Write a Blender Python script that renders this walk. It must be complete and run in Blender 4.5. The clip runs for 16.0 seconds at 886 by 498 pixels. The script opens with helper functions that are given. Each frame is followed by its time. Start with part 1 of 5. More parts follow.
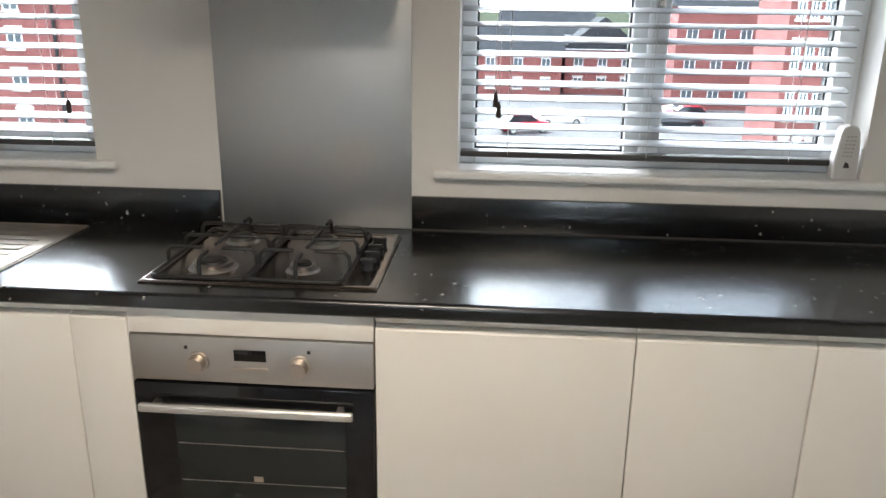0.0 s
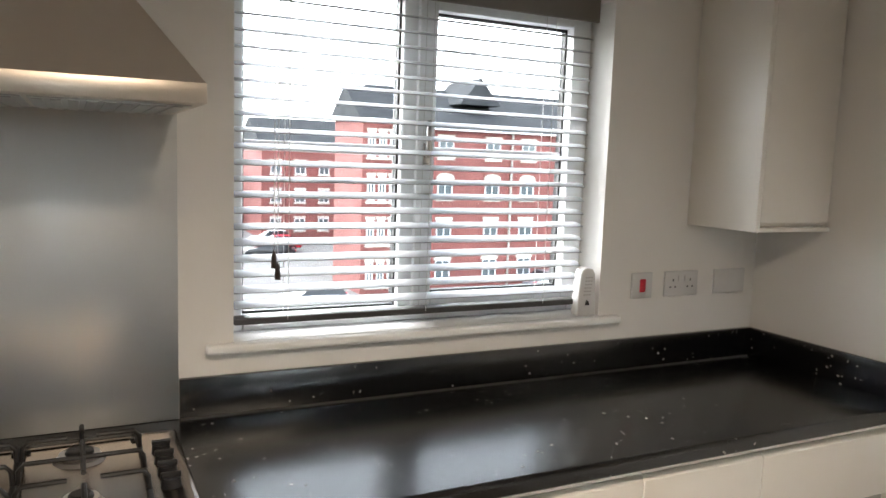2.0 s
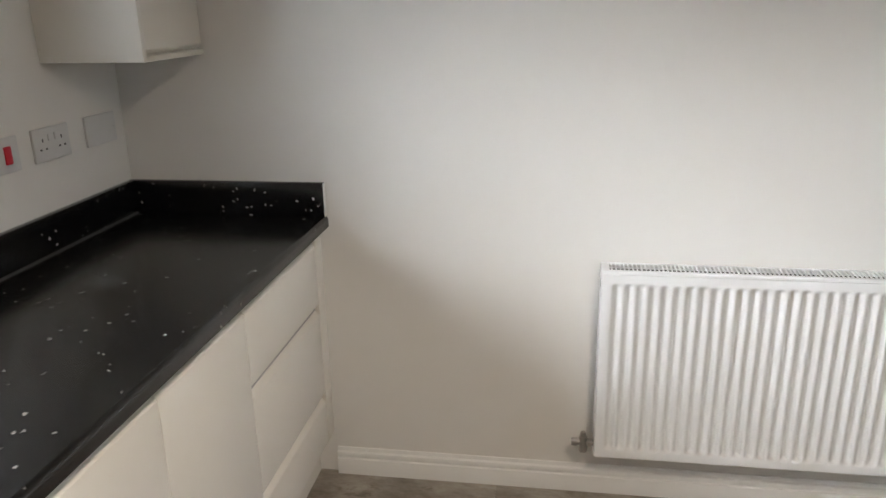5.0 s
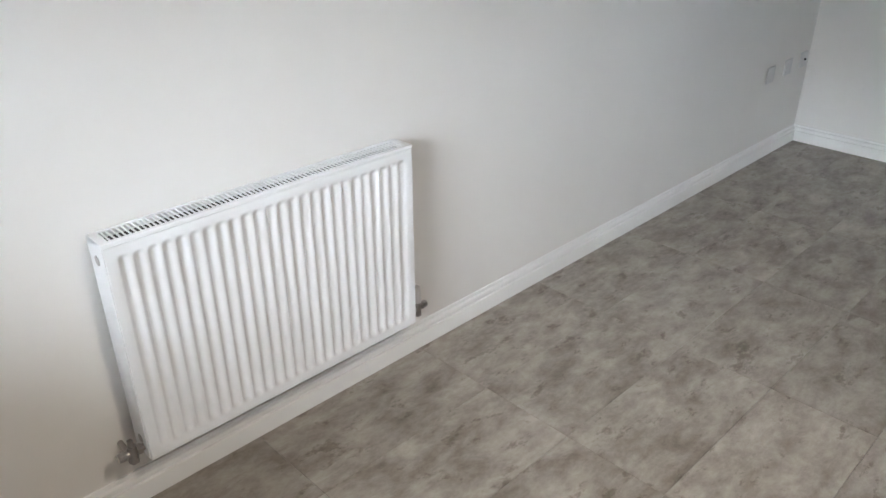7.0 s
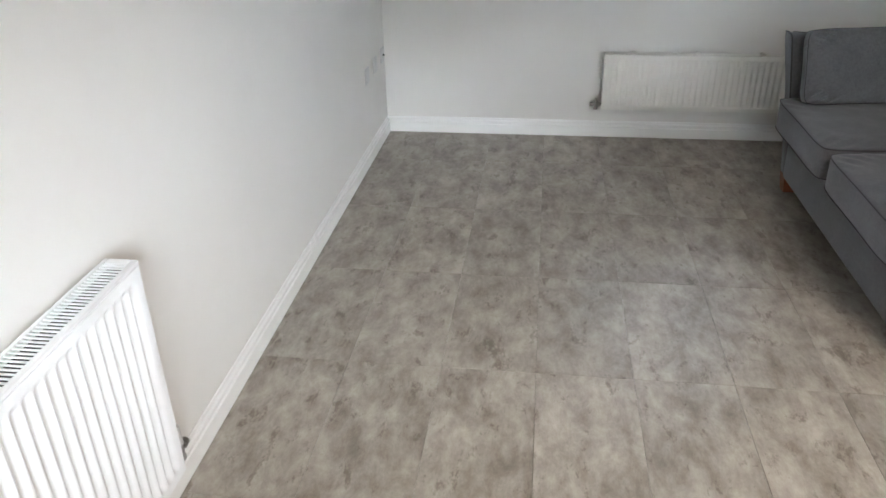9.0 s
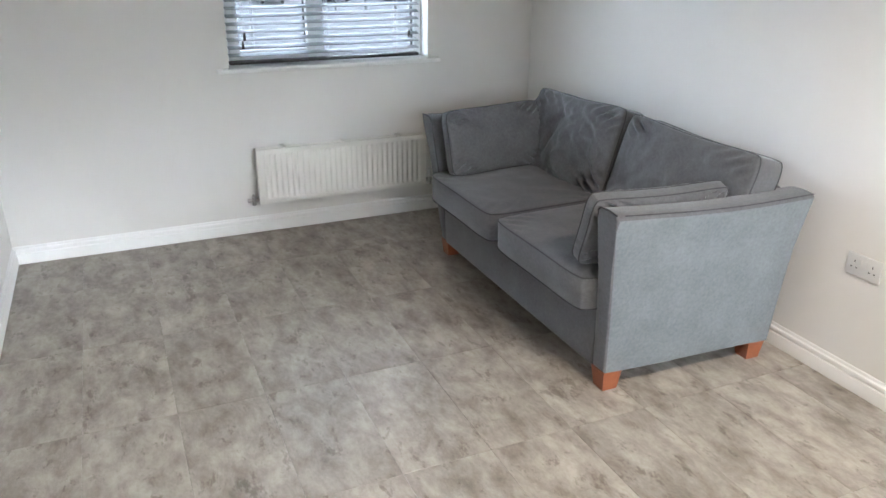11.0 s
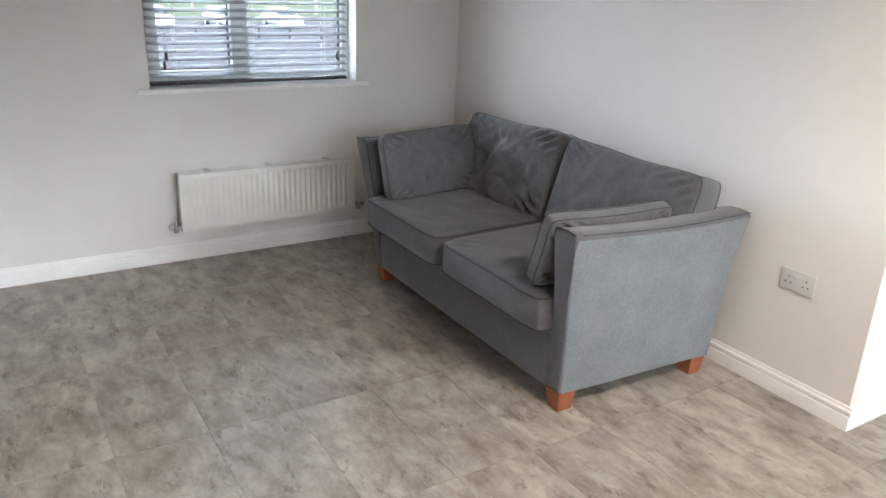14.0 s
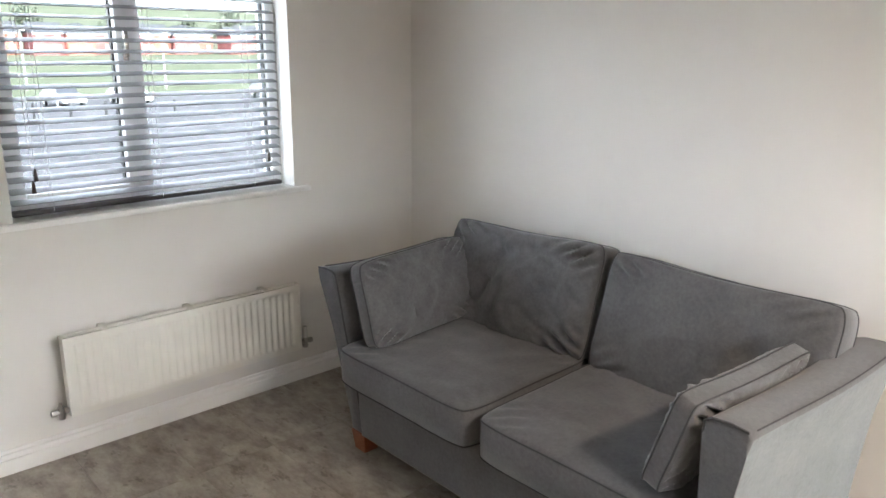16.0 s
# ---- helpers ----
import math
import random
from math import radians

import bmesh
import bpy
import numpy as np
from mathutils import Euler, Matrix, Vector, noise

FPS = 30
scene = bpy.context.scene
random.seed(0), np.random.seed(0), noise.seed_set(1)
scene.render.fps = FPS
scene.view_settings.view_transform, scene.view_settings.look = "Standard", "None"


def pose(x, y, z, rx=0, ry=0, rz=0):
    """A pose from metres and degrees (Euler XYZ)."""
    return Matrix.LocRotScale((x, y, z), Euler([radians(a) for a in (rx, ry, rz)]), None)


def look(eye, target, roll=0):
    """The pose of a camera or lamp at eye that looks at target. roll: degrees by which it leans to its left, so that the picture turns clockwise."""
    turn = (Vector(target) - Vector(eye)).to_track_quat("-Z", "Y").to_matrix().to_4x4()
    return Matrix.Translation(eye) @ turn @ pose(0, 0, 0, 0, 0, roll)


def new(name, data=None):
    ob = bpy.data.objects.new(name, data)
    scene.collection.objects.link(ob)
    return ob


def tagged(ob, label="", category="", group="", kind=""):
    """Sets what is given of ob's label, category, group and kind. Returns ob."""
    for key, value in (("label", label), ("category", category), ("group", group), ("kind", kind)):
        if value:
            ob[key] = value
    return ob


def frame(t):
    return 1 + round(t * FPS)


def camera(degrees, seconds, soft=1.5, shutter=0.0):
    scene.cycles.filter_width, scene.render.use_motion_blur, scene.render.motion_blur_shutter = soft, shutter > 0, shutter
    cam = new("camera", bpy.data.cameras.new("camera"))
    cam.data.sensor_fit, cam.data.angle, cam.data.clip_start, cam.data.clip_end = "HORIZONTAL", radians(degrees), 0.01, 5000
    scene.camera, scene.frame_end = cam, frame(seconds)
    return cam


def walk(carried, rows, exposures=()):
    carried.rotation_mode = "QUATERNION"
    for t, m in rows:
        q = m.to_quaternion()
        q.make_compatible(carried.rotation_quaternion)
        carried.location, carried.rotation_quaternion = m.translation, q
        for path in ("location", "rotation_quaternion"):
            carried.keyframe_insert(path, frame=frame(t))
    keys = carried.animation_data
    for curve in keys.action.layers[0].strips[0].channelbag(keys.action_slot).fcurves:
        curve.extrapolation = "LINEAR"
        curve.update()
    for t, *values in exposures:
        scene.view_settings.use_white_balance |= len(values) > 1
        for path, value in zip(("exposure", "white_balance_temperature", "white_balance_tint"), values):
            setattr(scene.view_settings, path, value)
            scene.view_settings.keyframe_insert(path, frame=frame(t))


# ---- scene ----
cam = camera(60.8, 16.0)
PATH = [
    (0, (-1.725, -2.206, 1.52), (-1.862, -0.299, 0.931), 0.8),
    (0.5, (-1.786, -2.134, 1.52), (-1.695, -0.226, 0.926), -0.3),
    (1, (-1.903, -2.062, 1.539), (-1.533, -0.163, 1.031), -0.3),
    (1.5, (-2.082, -2.012, 1.553), (-1.427, -0.15, 1.227), 0.4),
    (2, (-2.209, -1.928, 1.565), (-1.329, -0.147, 1.333), 2.0),
    (2.5, (-2.229, -1.821, 1.558), (-1.149, -0.154, 1.326), 1.9),
    (3, (-2.205, -1.697, 1.576), (-0.891, -0.216, 1.29), 1.6),
    (3.5, (-2.192, -1.587, 1.568), (-0.629, -0.396, 1.196), 1.2),
    (3.7, (-2.197, -1.536, 1.556), (-0.546, -0.487, 1.136), 0.3),
    (5.8, (-1.986, -1.204, 1.493), (-0.136, -1.468, 0.782), -0.8),
    (6, (-1.928, -1.165, 1.491), (-0.128, -1.614, 0.745), -0.8),
    (6.5, (-1.756, -1.023, 1.501), (-0.205, -1.947, 0.641), -0.9),
    (7, (-1.622, -0.972, 1.517), (-0.356, -2.213, 0.592), -0.2),
    (7.5, (-1.447, -1.039, 1.503), (-0.385, -2.458, 0.575), -0.0),
    (8, (-1.317, -1.069, 1.509), (-0.414, -2.604, 0.598), 1.2),
    (8.5, (-1.158, -1.051, 1.526), (-0.535, -2.713, 0.606), -0.0),
    (9, (-0.953, -1.009, 1.557), (-0.711, -2.76, 0.623), -1.1),
    (9.5, (-0.863, -1.03, 1.546), (-0.925, -2.798, 0.614), -1.0),
    (10, (-0.774, -1.109, 1.549), (-1.121, -2.847, 0.622), -1.2),
    (10.2, (-0.739, -1.138, 1.564), (-1.189, -2.858, 0.648), -0.8),
    (12.3, (-0.409, -1.204, 1.659), (-1.355, -2.924, 1.278), 0.9),
    (12.5, (-0.391, -1.205, 1.664), (-1.345, -2.928, 1.316), 1.3),
    (13, (-0.383, -1.228, 1.667), (-1.351, -2.946, 1.333), 1.8),
    (13.5, (-0.404, -1.236, 1.621), (-1.379, -2.922, 1.168), 1.8),
    (14, (-0.431, -1.327, 1.579), (-1.43, -2.919, 0.895), 2.3),
    (14.5, (-0.514, -1.583, 1.565), (-1.544, -3.126, 0.818), 3.1),
    (15, (-0.554, -1.878, 1.566), (-1.615, -3.444, 0.918), 3.1),
    (15.2, (-0.564, -2.007, 1.571), (-1.653, -3.567, 0.955), 2.3),
    (15.5, (-0.541, -2.199, 1.602), (-1.695, -3.734, 1.043), 1.1),
    (16, (-0.57, -2.479, 1.594), (-1.871, -3.905, 1.072), 0.4),
]
EXPOSURES = [
    (0.0, 4.65, 5950, 8), (1.5, 4.75, 6150, 9), (3.5, 4.35, 6950, 12), (5.8, 4.6, 5650, 8), (7.5, 4.6, 5700, 8), (8.5, 4.75, 5800, 8), (10.2, 5.45, 5600, 8), (12.3, 5.4, 5850, 9), (14.0, 5.3, 5850, 10), (15.0, 5.5, 6000, 10), (16.0, 5.5, 6200, 11)]
walk(cam, [(t, look(eye, target, roll)) for t, eye, target, roll in PATH], EXPOSURES)

# ---- world and light ----
world = bpy.data.worlds.new("overcast_sky")
scene.world = world
world.use_nodes = True
wn = world.node_tree.nodes
sky = wn.new("ShaderNodeTexSky")
sky.sky_type, sky.sun_disc = "NISHITA", False
sky.sun_elevation, sky.sun_rotation = radians(34), radians(-24)
sky.dust_density, sky.air_density, sky.ozone_density = 0.6, 1.0, 1.0
soft_sky = wn.new("ShaderNodeHueSaturation")
soft_sky.inputs["Saturation"].default_value = 0.22
world.node_tree.links.new(sky.outputs["Color"], soft_sky.inputs["Color"])
world.node_tree.links.new(soft_sky.outputs["Color"], wn["Background"].inputs["Color"])
wn["Background"].inputs["Strength"].default_value = 0.15
sun_data = bpy.data.lights.new("sun", "SUN")
sun_data.energy, sun_data.angle, sun_data.color = 0.65, radians(50), (1.0, 0.97, 0.93)
sun = new("sun", sun_data)
sun.matrix_world = look((-45, 100, 74), (0, 0, 0))

# warm spotlights on a bar under the kitchen ceiling
for sx in (-2.31, -2.05, -1.79):
    spot_data = bpy.data.lights.new("ceiling_spot", "SPOT")
    spot_data.energy, spot_data.color = 1.9, (1.0, 0.82, 0.62)
    spot_data.spot_size, spot_data.spot_blend, spot_data.shadow_soft_size = radians(160), 1.0, 0.06
    new("ceiling_spot", spot_data).matrix_world = look((sx, -1.75, 2.255), (sx + (sx + 2.05) * 0.8, -1.75 + (sx + 2.05) * 0.5, 0.8))

# ---- helpers for building ----
ROOT = {}


def bm_box(bm, x0, x1, y0, y1, z0, z1, bevel=0.0, seg=2):
    r = bmesh.ops.create_cube(bm, size=1.0)
    vs = r["verts"]
    for v in vs:
        v.co = Vector(((x0 + x1) / 2 + v.co.x * (x1 - x0), (y0 + y1) / 2 + v.co.y * (y1 - y0), (z0 + z1) / 2 + v.co.z * (z1 - z0)))
    if bevel > 0:
        es = list({e for v in vs for e in v.link_edges})
        bmesh.ops.bevel(bm, geom=es, offset=bevel, segments=seg, affect="EDGES", profile=0.5)
    return bm


def box(x0, x1, y0, y1, z0, z1, bevel=0.0, seg=2):
    return bm_box(bmesh.new(), x0, x1, y0, y1, z0, z1, bevel, seg)


def bm_cyl(bm, p, q, r0, r1=None, n=20, caps=True):
    p, q = Vector(p), Vector(q)
    r1 = r0 if r1 is None else r1
    m = Matrix.Translation((p + q) / 2) @ (q - p).to_track_quat("Z", "Y").to_matrix().to_4x4()
    bmesh.ops.create_cone(bm, cap_ends=caps, segments=n, radius1=r0, radius2=r1, depth=(q - p).length, matrix=m)
    return bm


def cyl(p, q, r0, r1=None, n=20):
    return bm_cyl(bmesh.new(), p, q, r0, r1, n)


def bm_tube(bm, pts, r, n=8, closed=False):
    """A round bar along a line of points."""
    pts = [Vector(p) for p in pts]
    rings, count = [], len(pts)
    up = None
    for i, p in enumerate(pts):
        a = pts[i - 1] if (i > 0 or closed) else pts[i]
        b = pts[(i + 1) % count] if (i < count - 1 or closed) else pts[i]
        d = (b - a).normalized()
        if up is None:
            up = Vector((0, 0, 1)) if abs(d.z) < 0.9 else Vector((1, 0, 0))
        s = d.cross(up).normalized()
        u = s.cross(d).normalized()
        up = u
        rings.append([bm.verts.new(p + r * (math.cos(k * 2 * math.pi / n) * s + math.sin(k * 2 * math.pi / n) * u)) for k in range(n)])
    for i in range(count if closed else count - 1):
        a, b = rings[i], rings[(i + 1) % count]
        for k in range(n):
            bm.faces.new((a[k], a[(k + 1) % n], b[(k + 1) % n], b[k]))
    if not closed:
        bm.faces.new(rings[0][::-1]), bm.faces.new(rings[-1])
    return bm


def prism(outline, axis, a, b):
    """A closed outline of 2D points drawn out along an axis from a to b."""
    bm = bmesh.new()
    put = {"x": lambda u, v, w: (w, u, v), "y": lambda u, v, w: (u, w, v), "z": lambda u, v, w: (u, v, w)}[axis]
    lo = [bm.verts.new(put(u, v, a)) for u, v in outline]
    hi = [bm.verts.new(put(u, v, b)) for u, v in outline]
    n = len(outline)
    for i in range(n):
        bm.faces.new((lo[i], lo[(i + 1) % n], hi[(i + 1) % n], hi[i]))
    bm.faces.new(lo[::-1]), bm.faces.new(hi)
    bmesh.ops.recalc_face_normals(bm, faces=bm.faces[:])
    return bm


def bevelled(bm, w, seg=2, angle=30):
    es = [e for e in bm.edges if len(e.link_faces) == 2 and e.calc_face_angle(0) > radians(angle)]
    bmesh.ops.bevel(bm, geom=es, offset=w, segments=seg, affect="EDGES", profile=0.5)
    return bm


def mesh_of(name, bm, mat, origin=(0, 0, 0), smooth=True, sharp=35):
    o = Vector(origin)
    for v in bm.verts:
        v.co -= o
    bmesh.ops.recalc_face_normals(bm, faces=bm.faces[:])
    for e in bm.edges:
        if len(e.link_faces) == 2 and e.calc_face_angle(0) > radians(sharp):
            e.smooth = False
    for f in bm.faces:
        f.smooth = smooth
    me = bpy.data.meshes.new(name)
    bm.to_mesh(me)
    bm.free()
    for m in mat if isinstance(mat, (list, tuple)) else (mat,):
        me.materials.append(m)
    return me


def thing(name, loc, label="", category="", group="", kind=""):
    ob = new(name)
    ob.location = loc
    ob.empty_display_size = 0.05
    ROOT[ob.name] = Vector(loc)
    return tagged(ob, label, category, group, kind)


def part(name, bm, mat, parent, label="", smooth=True, sharp=35):
    o = ROOT[parent.name]
    ob = new(name, mesh_of(name, bm, mat, o, smooth, sharp))
    ob.parent = parent
    ROOT[ob.name] = o
    return tagged(ob, label)


def solo(name, bm, mat, label="", category="", group="", kind="", origin=(0, 0, 0), smooth=True):
    ob = new(name, mesh_of(name, bm, mat, origin, smooth))
    ob.location = origin
    ROOT[ob.name] = Vector(origin)
    return tagged(ob, label, category, group, kind)


# ---- materials ----
def material(name, colour, rough=0.5, metal=0.0, spec=0.5):
    m = bpy.data.materials.new(name)
    m.use_nodes = True
    b = m.node_tree.nodes["Principled BSDF"]
    b.inputs["Base Color"].default_value = (*colour, 1)
    b.inputs["Roughness"].default_value = rough
    b.inputs["Metallic"].default_value = metal
    b.inputs["Specular IOR Level"].default_value = spec
    return m


def node(m, kind, **values):
    n = m.node_tree.nodes.new(kind)
    for k, v in values.items():
        n.inputs[k.replace("_", " ")].default_value = v
    return n


def link(m, a, b):
    m.node_tree.links.new(a, b)


def coords(m, scale=(1, 1, 1), kind="Object"):
    c, mp = node(m, "ShaderNodeTexCoord"), node(m, "ShaderNodeMapping")
    mp.inputs["Scale"].default_value = scale
    link(m, c.outputs[kind], mp.inputs["Vector"])
    return mp.outputs["Vector"]


def world_coords(m, scale=(1, 1, 1)):
    g, mp = node(m, "ShaderNodeNewGeometry"), node(m, "ShaderNodeMapping")
    mp.inputs["Scale"].default_value = scale
    link(m, g.outputs["Position"], mp.inputs["Vector"])
    return mp.outputs["Vector"]


def ramp(m, fac, stops):
    r = node(m, "ShaderNodeValToRGB")
    els = r.color_ramp.elements
    while len(els) < len(stops):
        els.new(0.5)
    for e, (p, c) in zip(els, stops):
        e.position, e.color = p, (*c, 1)
    link(m, fac, r.inputs["Fac"])
    return r.outputs["Color"]


def bsdf(m):
    return m.node_tree.nodes["Principled BSDF"]


def add_bump(m, height, strength=0.1, distance=0.01):
    b = node(m, "ShaderNodeBump", Strength=strength, Distance=distance)
    link(m, height, b.inputs["Height"])
    link(m, b.outputs["Normal"], bsdf(m).inputs["Normal"])


def mottled(name, c0, c1, scale, rough=0.5, fine=200.0, bump=0.05, metal=0.0, dist=0.002, spec=0.5):
    """A surface with slow drift between two colours and fine relief."""
    m = material(name, c0, rough, metal, spec)
    v = world_coords(m)
    n = node(m, "ShaderNodeTexNoise", Scale=scale, Detail=5.0, Roughness=0.6)
    link(m, v, n.inputs["Vector"])
    link(m, ramp(m, n.outputs["Fac"], [(0.3, c0), (0.7, c1)]), bsdf(m).inputs["Base Color"])
    f = node(m, "ShaderNodeTexNoise", Scale=fine, Detail=3.0)
    link(m, v, f.inputs["Vector"])
    add_bump(m, f.outputs["Fac"], bump, dist)
    return m


M_wall = mottled("painted_plaster", (0.735, 0.712, 0.675), (0.765, 0.742, 0.705), 1.3, 0.75, 140, 0.10, spec=0.25)
M_ceil = mottled("ceiling_paint", (0.80, 0.79, 0.77), (0.83, 0.82, 0.80), 1.1, 0.9, 120, 0.08)
M_trim = mottled("white_gloss_paint", (0.80, 0.79, 0.77), (0.84, 0.83, 0.81), 3.0, 0.35, 60, 0.05)
M_upvc = mottled("white_plastic_frame", (0.78, 0.80, 0.81), (0.82, 0.83, 0.84), 4.0, 0.3, 90, 0.02)
M_rubber = material("black_rubber_gasket", (0.015, 0.015, 0.016), 0.6)
M_door = mottled("cream_cabinet_laminate", (0.76, 0.725, 0.66), (0.79, 0.755, 0.69), 2.0, 0.38, 300, 0.02)
M_rail = mottled("pale_grey_rail", (0.40, 0.385, 0.36), (0.46, 0.44, 0.41), 4.0, 0.45, 120, 0.02)
M_dark = material("dark_shadow_gap", (0.03, 0.028, 0.026), 0.7)
M_subfloor = mottled("brown_grey_joint", (0.15, 0.13, 0.11), (0.19, 0.165, 0.14), 8.0, 0.7, 60, 0.1)
M_rad = mottled("radiator_enamel", (0.79, 0.795, 0.795), (0.82, 0.82, 0.82), 4.0, 0.28, 70, 0.03)
# near-black stands in for the shade inside both radiators
M_radin = material("radiator_inside_shade", (0.03, 0.03, 0.03), 0.6)
M_chrome = material("chrome", (0.62, 0.61, 0.60), 0.18, 1.0)
M_brass = material("dull_nickel", (0.40, 0.38, 0.36), 0.28, 1.0)
M_plastic = mottled("white_socket_plastic", (0.60, 0.59, 0.575), (0.64, 0.63, 0.615), 8.0, 0.35, 90, 0.02)
M_slot = material("dark_socket_hole", (0.02, 0.02, 0.02), 0.6)
M_red = material("red_rocker", (0.55, 0.015, 0.03), 0.3)
M_blackglass = material("oven_black_glass", (0.006, 0.006, 0.007), 0.08)
M_iron = mottled("black_enamelled_iron", (0.007, 0.007, 0.007), (0.013, 0.012, 0.012), 30, 0.45, 300, 0.15)
M_knob = material("black_knob_plastic", (0.012, 0.012, 0.013), 0.3)
M_slat = mottled("pale_grey_slat", (0.26, 0.272, 0.28), (0.30, 0.312, 0.32), 6.0, 0.45, 120, 0.03)
# blind valance and rails: backlit shade is put into their dark colour
M_valance = mottled("backlit_grey_wood", (0.13, 0.12, 0.11), (0.17, 0.155, 0.14), 5.0, 0.5, 80, 0.1)
M_darkrail = mottled("backlit_dark_rail", (0.035, 0.032, 0.032), (0.055, 0.050, 0.050), 6.0, 0.55, 80, 0.1)
M_cord = material("pale_cord", (0.55, 0.55, 0.53), 0.8)
M_tassel = mottled("dark_wood_tassel", (0.02, 0.014, 0.01), (0.035, 0.022, 0.014), 40, 0.4, 200, 0.05)
M_footwood = mottled("orange_brown_wood", (0.21, 0.062, 0.024), (0.27, 0.085, 0.03), 22, 0.4, 150, 0.08)
M_piping = mottled("dark_grey_piping", (0.030, 0.030, 0.033), (0.045, 0.045, 0.049), 30, 0.8, 400, 0.2)


def brushed(name, c, rough, axis):
    m = material(name, c, rough, 1.0)
    s = {"x": (3, 400, 400), "z": (400, 400, 3)}[axis]
    n = node(m, "ShaderNodeTexNoise", Scale=1.0, Detail=3.0)
    link(m, world_coords(m, s), n.inputs["Vector"])
    big = node(m, "ShaderNodeTexNoise", Scale=5.0, Detail=3.0)
    link(m, world_coords(m), big.inputs["Vector"])
    r = node(m, "ShaderNodeMapRange")
    link(m, big.outputs["Fac"], r.inputs["Value"])
    r.inputs["To Min"].default_value, r.inputs["To Max"].default_value = rough * 0.8, rough * 1.25
    link(m, r.outputs["Result"], bsdf(m).inputs["Roughness"])
    add_bump(m, n.outputs["Fac"], 0.12, 0.0006)
    return m


M_steel = brushed("brushed_steel", (0.56, 0.50, 0.435), 0.32, "x")
M_panel = brushed("oven_panel_steel", (0.52, 0.495, 0.46), 0.44, "x")
M_satin = brushed("satin_aluminium", (0.78, 0.77, 0.75), 0.50, "x")
M_hobsteel = brushed("hob_steel", (0.26, 0.225, 0.195), 0.24, "x")
M_splash = brushed("splashback_steel", (0.52, 0.52, 0.515), 0.40, "x")


def worktop_material():
    m = material("black_flecked_laminate", (0.010, 0.010, 0.011), 0.225, spec=0.75)
    v = world_coords(m)
    warp = node(m, "ShaderNodeTexNoise", Scale=70.0, Detail=3.0)
    link(m, v, warp.inputs["Vector"])
    mix = node(m, "ShaderNodeMixRGB")
    mix.inputs["Fac"].default_value = 0.022
    link(m, v, mix.inputs["Color1"])
    link(m, warp.outputs["Color"], mix.inputs["Color2"])
    vor = node(m, "ShaderNodeTexVoronoi", Scale=46.0)
    link(m, mix.outputs["Color"], vor.inputs["Vector"])
    fleck = node(m, "ShaderNodeMapRange")
    fleck.inputs["From Min"].default_value, fleck.inputs["From Max"].default_value = 0.21, 0.10
    link(m, vor.outputs["Distance"], fleck.inputs["Value"])
    sel = node(m, "ShaderNodeTexNoise", Scale=9.0, Detail=3.0)
    link(m, v, sel.inputs["Vector"])
    pick = node(m, "ShaderNodeMapRange")
    pick.inputs["From Min"].default_value, pick.inputs["From Max"].default_value = 0.46, 0.58
    link(m, sel.outputs["Fac"], pick.inputs["Value"])
    cell = node(m, "ShaderNodeSeparateColor")
    link(m, vor.outputs["Color"], cell.inputs["Color"])
    few = node(m, "ShaderNodeMath")
    few.operation = "GREATER_THAN"
    few.inputs[1].default_value = 0.55
    link(m, cell.outputs["Red"], few.inputs[0])
    mul = node(m, "ShaderNodeMath")
    mul.operation = "MULTIPLY"
    link(m, fleck.outputs["Result"], mul.inputs[0])
    link(m, few.outputs["Value"], mul.inputs[1])
    mul2 = node(m, "ShaderNodeMath")
    mul2.operation = "MULTIPLY"
    link(m, mul.outputs["Value"], mul2.inputs[0])
    link(m, pick.outputs["Result"], mul2.inputs[1])
    link(m, ramp(m, mul2.outputs["Value"], [(0.0, (0.003, 0.003, 0.0033)), (1.0, (0.40, 0.39, 0.365))]), bsdf(m).inputs["Base Color"])
    f = node(m, "ShaderNodeTexNoise", Scale=500.0)
    link(m, v, f.inputs["Vector"])
    add_bump(m, f.outputs["Fac"], 0.06, 0.0004)
    return m


M_worktop = worktop_material()


